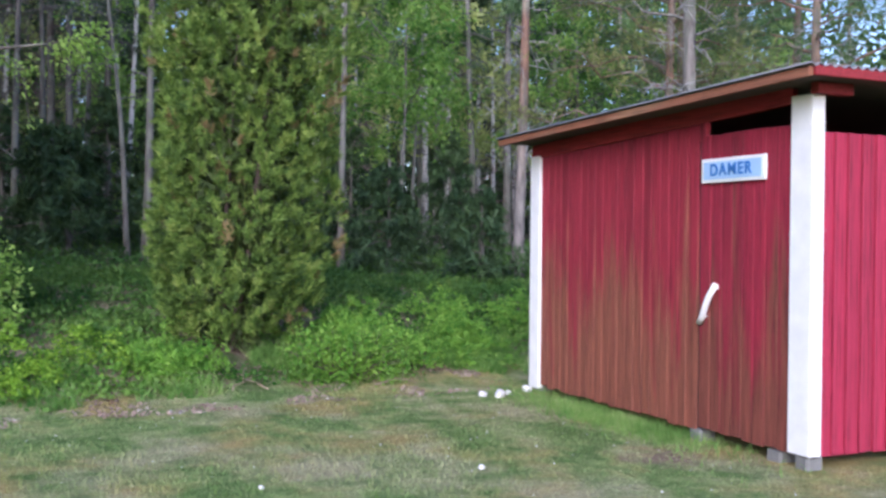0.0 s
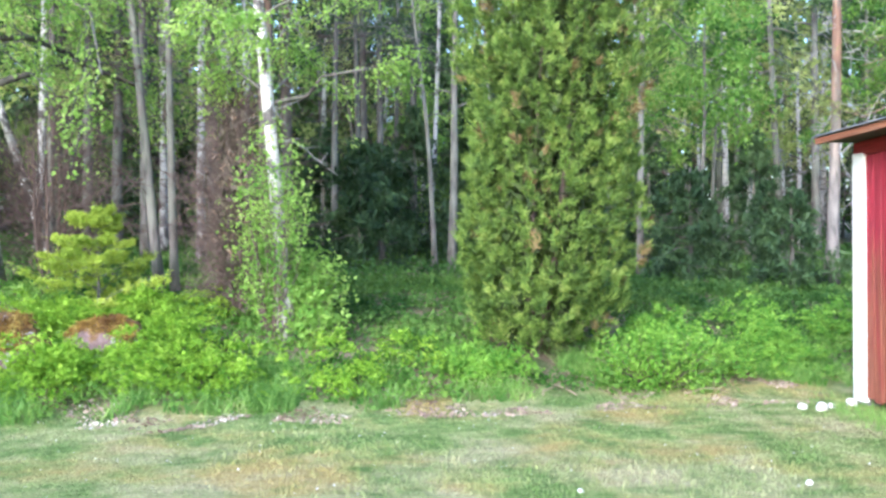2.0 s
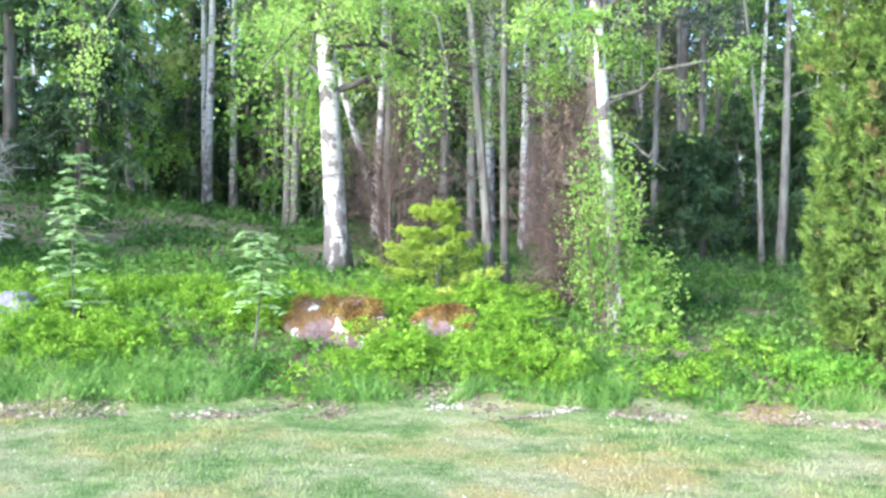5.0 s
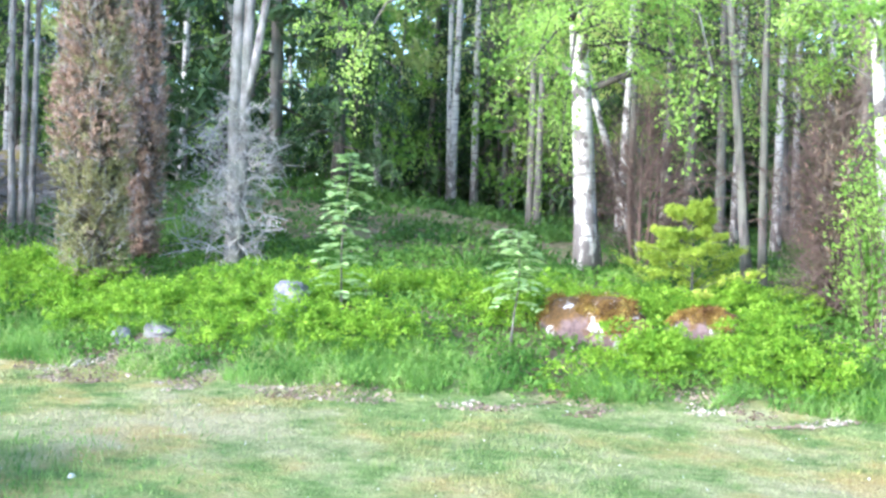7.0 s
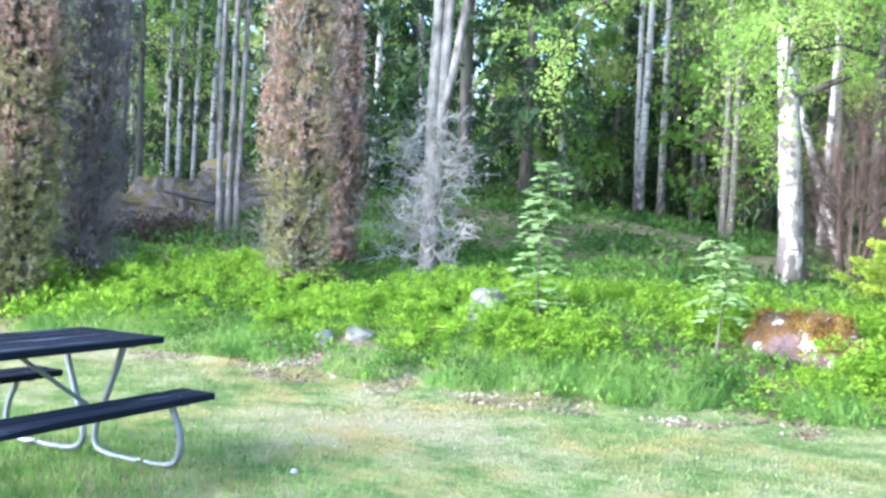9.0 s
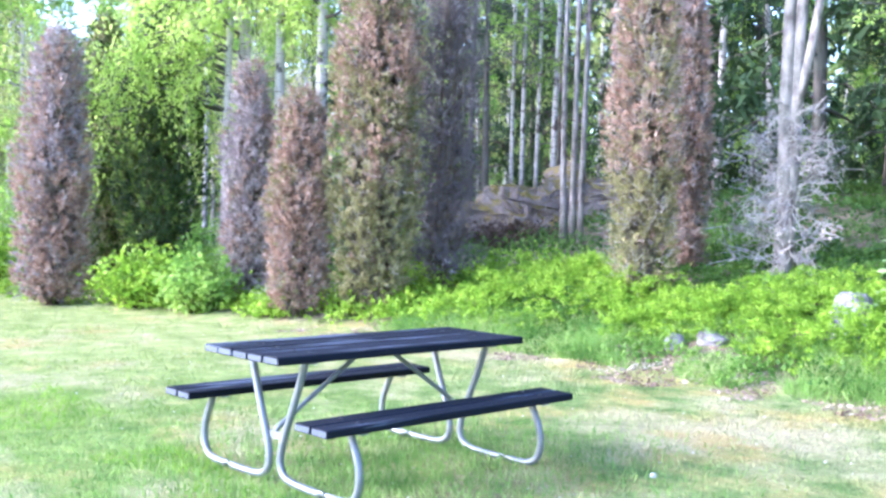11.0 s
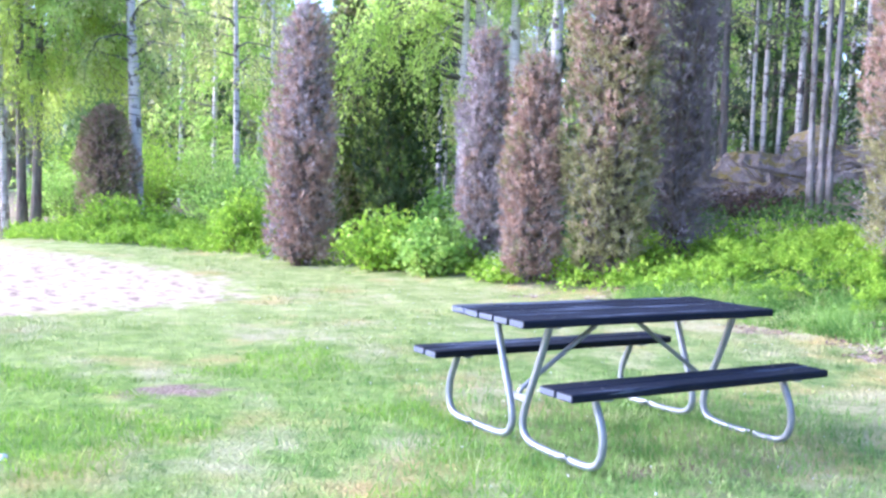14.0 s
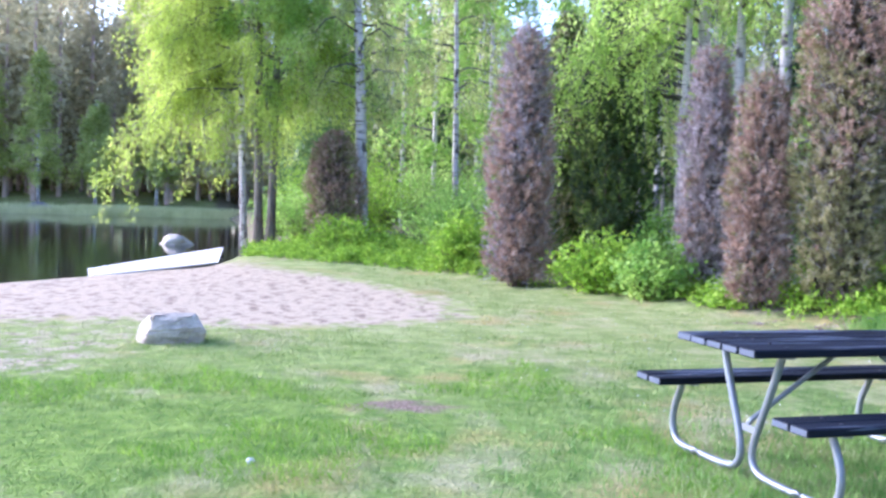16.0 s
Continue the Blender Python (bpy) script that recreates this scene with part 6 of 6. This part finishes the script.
tufts("low_undergrowth", "low green cover of the wood edge", c[lush], r[lush], h[lush], 90, (0.026, 0.016), M_FERN, 62)
tufts("shade_undergrowth", "low cover under the spruces, shade put into its leaf colour", c[deep], r[deep], h[deep], 90, (0.026, 0.016), M_SHADELEAF, 67)
# then knee-high bushes in drifts, each a heap of leafy heads
x, y = scatter(rng, 560, -13.5, 6, 0.55, 3.2, lambda x, y: clear_of_shed(x, y) & ~bare(x, y) & (np.hypot((x + 5.65) / 1.5, y - 9.95) > 0.45) & (np.hypot((x + 4.5) / 1.3, y - 10.2) > 0.3) & (np.sin(1.25 * x + 0.6) + 0.8 * np.sin(2.7 * x - 1.1 * y) + 0.9 * np.sin(2.1 * y + 0.4 * x) > -0.75) & ((x > -6.8) | (y - np.interp(x, EDGE_X, EDGE_Y) > 0.85)) & ((x < -3.4) | (past(x, y) < 1.35) | ((x > -1.2) & (past(x, y) < 2.0))))
heads_c, heads_r = [], []
for bx, by in zip(x, y):
    R, Hh = rng.uniform(0.24, 0.46), rng.uniform(0.24, 0.50) * float(np.interp(past(bx, by), [0.5, 1.0, 2.2, 3.2], [0.7, 1.0, 1.0, 0.6]))
    k = 30
    az, el = rng.uniform(0, 2 * np.pi, k), np.arcsin(rng.uniform(0.0, 1, k))
    out = np.stack([np.cos(az) * np.cos(el), np.sin(az) * np.cos(el), np.sin(el)], 1) * np.array([R, R, Hh]) * rng.uniform(0.75, 1.12, (k, 1))
    heads_c.append(out + np.array([bx, by, float(ground(bx, by))]))
    heads_r.append(rng.uniform(0.045, 0.095, k))
heads_c, heads_r = np.concatenate(heads_c), np.concatenate(heads_r)
heads_c[:, 2] -= heads_r * 0.3
green = heads_c[:, 0] + 0.25 * np.sin(3 * heads_c[:, 1]) > -1.6
for some, mat, label, seed in ((~green, M_BILBERRY, "knee-high bright green bilberry bushes along the wood edge", 65), (green, M_LUSH, "deep green bilberry bushes between juniper and shed", 66)):
    tufts("bilberry_undergrowth", label, heads_c[some], heads_r[some], heads_r[some] * 1.1, 28, (0.0165, 0.0115), mat, seed, 0.35)
x, y = scatter(rng, 2600, -34, 14, 4.0, 20, clear_of_shed)
tufts("forest_undergrowth", "low undergrowth on the forest floor, shade put into its leaf colour", np.stack([x, y, ground(x, y)], 1), rng.uniform(0.3, 0.6, len(x)), rng.uniform(0.12, 0.32, len(x)), 70, (0.045, 0.026), M_SHADELEAF, 63, slim=True)
x, y = scatter(rng, 620, -30, -13, 0.5, 4.2, lambda x, y: ~bare(x, y) & ((x < -19) | (past(x, y) < 3.3)))
tufts("edge_undergrowth", "green low bushes between the junipers", np.stack([x, y, ground(x, y)], 1), rng.uniform(0.25, 0.5, len(x)), rng.uniform(0.15, 0.42, len(x)), 130, (0.036, 0.022), M_BILBERRY, 64)


# ---- fallen branches ----
M_DRYSTICK = plain("dry_tan_stick", (0.36, 0.28, 0.19), 0.9, var=0.3)


def make_branch(x, y, length, turn, seed):
    rng = np.random.default_rng(seed)
    k = np.linspace(0, 1, 6)
    p = np.stack([length * k, 0.12 * length * np.sin(3 * k), 0.02 + 0.16 * length * np.sin(2.6 * k)], 1) + rng.normal(size=(6, 3)) * 0.012
    ob = empty("fallen_branch", pose(x, y, float(ground(x, y)), 0, 0, turn))
    tagged(ob, "pale dry branch fallen at the lawn edge", "branch")
    part("stick", Build().tube(p, 0.008 * (1.1 - 0.8 * k), 6).mesh("stick"), M_DRYSTICK, ob)
    for t in (2, 3, 4):
        q = p[t] + unit(rng.normal(size=3) + np.array([0.5, 0, 0.6])) * 0.16 * length * np.linspace(0, 1.6, 3)[:, None]
        part("side_twig", Build().tube(q, [0.005, 0.003, 0.002], 4).mesh("side_twig"), M_DRYSTICK, ob)
    return ob


for i, (x, y, l, t) in enumerate([(-0.15, 9.35, 0.6, 110), (-0.5, 9.3, 0.4, 30), (0.9, 9.35, 0.4, -20), (-4.9, 8.75, 0.4, 70)]):
    make_branch(x, y, l, t, 700 + i)


# ---- grass, litter, reeds ----
def blades(name, label, x, y, height, width, mat, seed, splay=0.45):
    rng = np.random.default_rng(seed)
    n = len(x)
    base = np.stack([x, y, ground(x, y) - 0.004], 1)
    az = rng.uniform(0, 2 * np.pi, n)
    side = np.stack([np.cos(az), np.sin(az), np.zeros(n)], 1) * (width * rng.uniform(0.6, 1.3, n))[:, None]
    tip = base + np.stack([rng.normal(size=n) * splay, rng.normal(size=n) * splay, np.ones(n)], 1) * (height * rng.uniform(0.5, 1.3, n))[:, None]
    return tagged(part(name, polys(name, np.stack([base - side, base + side, tip], 1)), mat), label, "grass", kind="stuff")


rng = np.random.default_rng(71)
n = 420000
px, py = rng.uniform(-24, 5, n), rng.uniform(-5, 11, n)
sandy = inside(px, py, SAND)
dist = np.hypot(px + 3, py - 0.2)
trodden = np.exp(-(((px + 10.25) / 0.30) ** 2) - ((py - 1.15) / 0.55) ** 2) > 0.35
keep = (beyond(px, py) < 0.25) & ~trodden & (sandy < 0.35) & (rng.uniform(0, 1, n) < np.clip(8.5 / (dist + 1), 0.12, 1)) & ~((px > 2.5) & (py > 5.3)) & (dist > 2.0)
px, py, dist = px[keep], py[keep], dist[keep]
tall = np.where(patchy(px, py, 2.3, 0.5, 0.9), 0.038, 0.020)
blades("lawn_grass", "short patchy lawn grass", px, py, tall, 0.0028 + 0.00038 * dist, M_GRASS, 72)
x, y = scatter(rng, 40000, -14, 3, 0.1, 1.3, lambda x, y: (patchy(x, y, 1.7, 0.2, 2.0) | patchy(x, y, 6.0, 1.0, 1.0)) & clear_of_shed(x, y))
blades("tall_grass", "longer blue-green grass at the wood edge", x, y, 0.19, 0.006, M_TALL, 73, 0.55)
x, y = rng.normal(2.25, 0.2, 4200), rng.normal(7.4, 0.7, 4200)
blades("tall_grass", "fresh grass growing along the shed's foot", x, y, 0.085, 0.004, M_TALL, 74, 0.4)
k = 60000
x, y = rng.uniform(-13, -4.6, k), rng.uniform(-3.5, 2.6, k)
keep = patchy(x, y, 3.3, 0.35, 0.4) & (x + 1.6 * y < -2.5) & (x > -11.5 + 0.8 * np.sin(1.7 * y))
blades("tall_grass", "tufts of longer bright grass in the lawn", x[keep], y[keep], 0.058, 0.0036, M_LUSHGRASS, 76, 0.5)
k = 9000
x, y = rng.normal(-8.2, 0.75, k), rng.normal(3.45, 0.95, k)
blades("tall_grass", "longer grass under the picnic table", x, y, 0.065, 0.004, M_TALL, 75, 0.4)

x, y = scatter(rng, 17000, -15, 2.2, -0.45, 0.8, lambda x, y: patchy(x, y, 3.1, 0.9, 0.3) | patchy(x, y, 7.0, 0.6, 0.3))
c = np.stack([x, y, ground(x, y) + 0.012], 1)
way = rng.normal(size=(len(x), 3)) * np.array([1, 1, 0.25])
tagged(part("leaf_litter", polys("leaf_litter", leaf_shapes(c, way, rng.uniform(0.012, 0.028, len(x)), rng.uniform(0.007, 0.016, len(x)), rng, 0.1)), M_LITTER), "dry pale leaves strewn along the lawn edge", "leaf litter", kind="stuff")
k = 900
x, y = rng.uniform(-16, 2, k), rng.uniform(2, 9, k)
c = np.stack([x, y, ground(x, y) + 0.02], 1)
tagged(part("lawn_daisies", polys("lawn_daisies", leaf_shapes(c, rng.normal(size=(k, 3)) * np.array([1, 1, 0.2]), rng.uniform(0.004, 0.010, k), rng.uniform(0.004, 0.009, k), rng, 0)), M_WHITESTONE), "tiny white flowers and flecks in the lawn", "flowers", kind="stuff")

k = 16000
x, y = rng.uniform(-91, -86, k), rng.uniform(-24, 6, k)
y = np.where((y < -13) & (rng.uniform(0, 1, k) < 0.7), y + 12, y)
base = np.stack([x, y, np.full(k, WATER - 0.1)], 1)
side = np.stack([np.zeros(k), np.full(k, 0.035), np.zeros(k)], 1)
tip = base + np.stack([rng.normal(size=k) * 0.1, rng.normal(size=k) * 0.1, rng.uniform(0.5, 1.05, k)], 1)
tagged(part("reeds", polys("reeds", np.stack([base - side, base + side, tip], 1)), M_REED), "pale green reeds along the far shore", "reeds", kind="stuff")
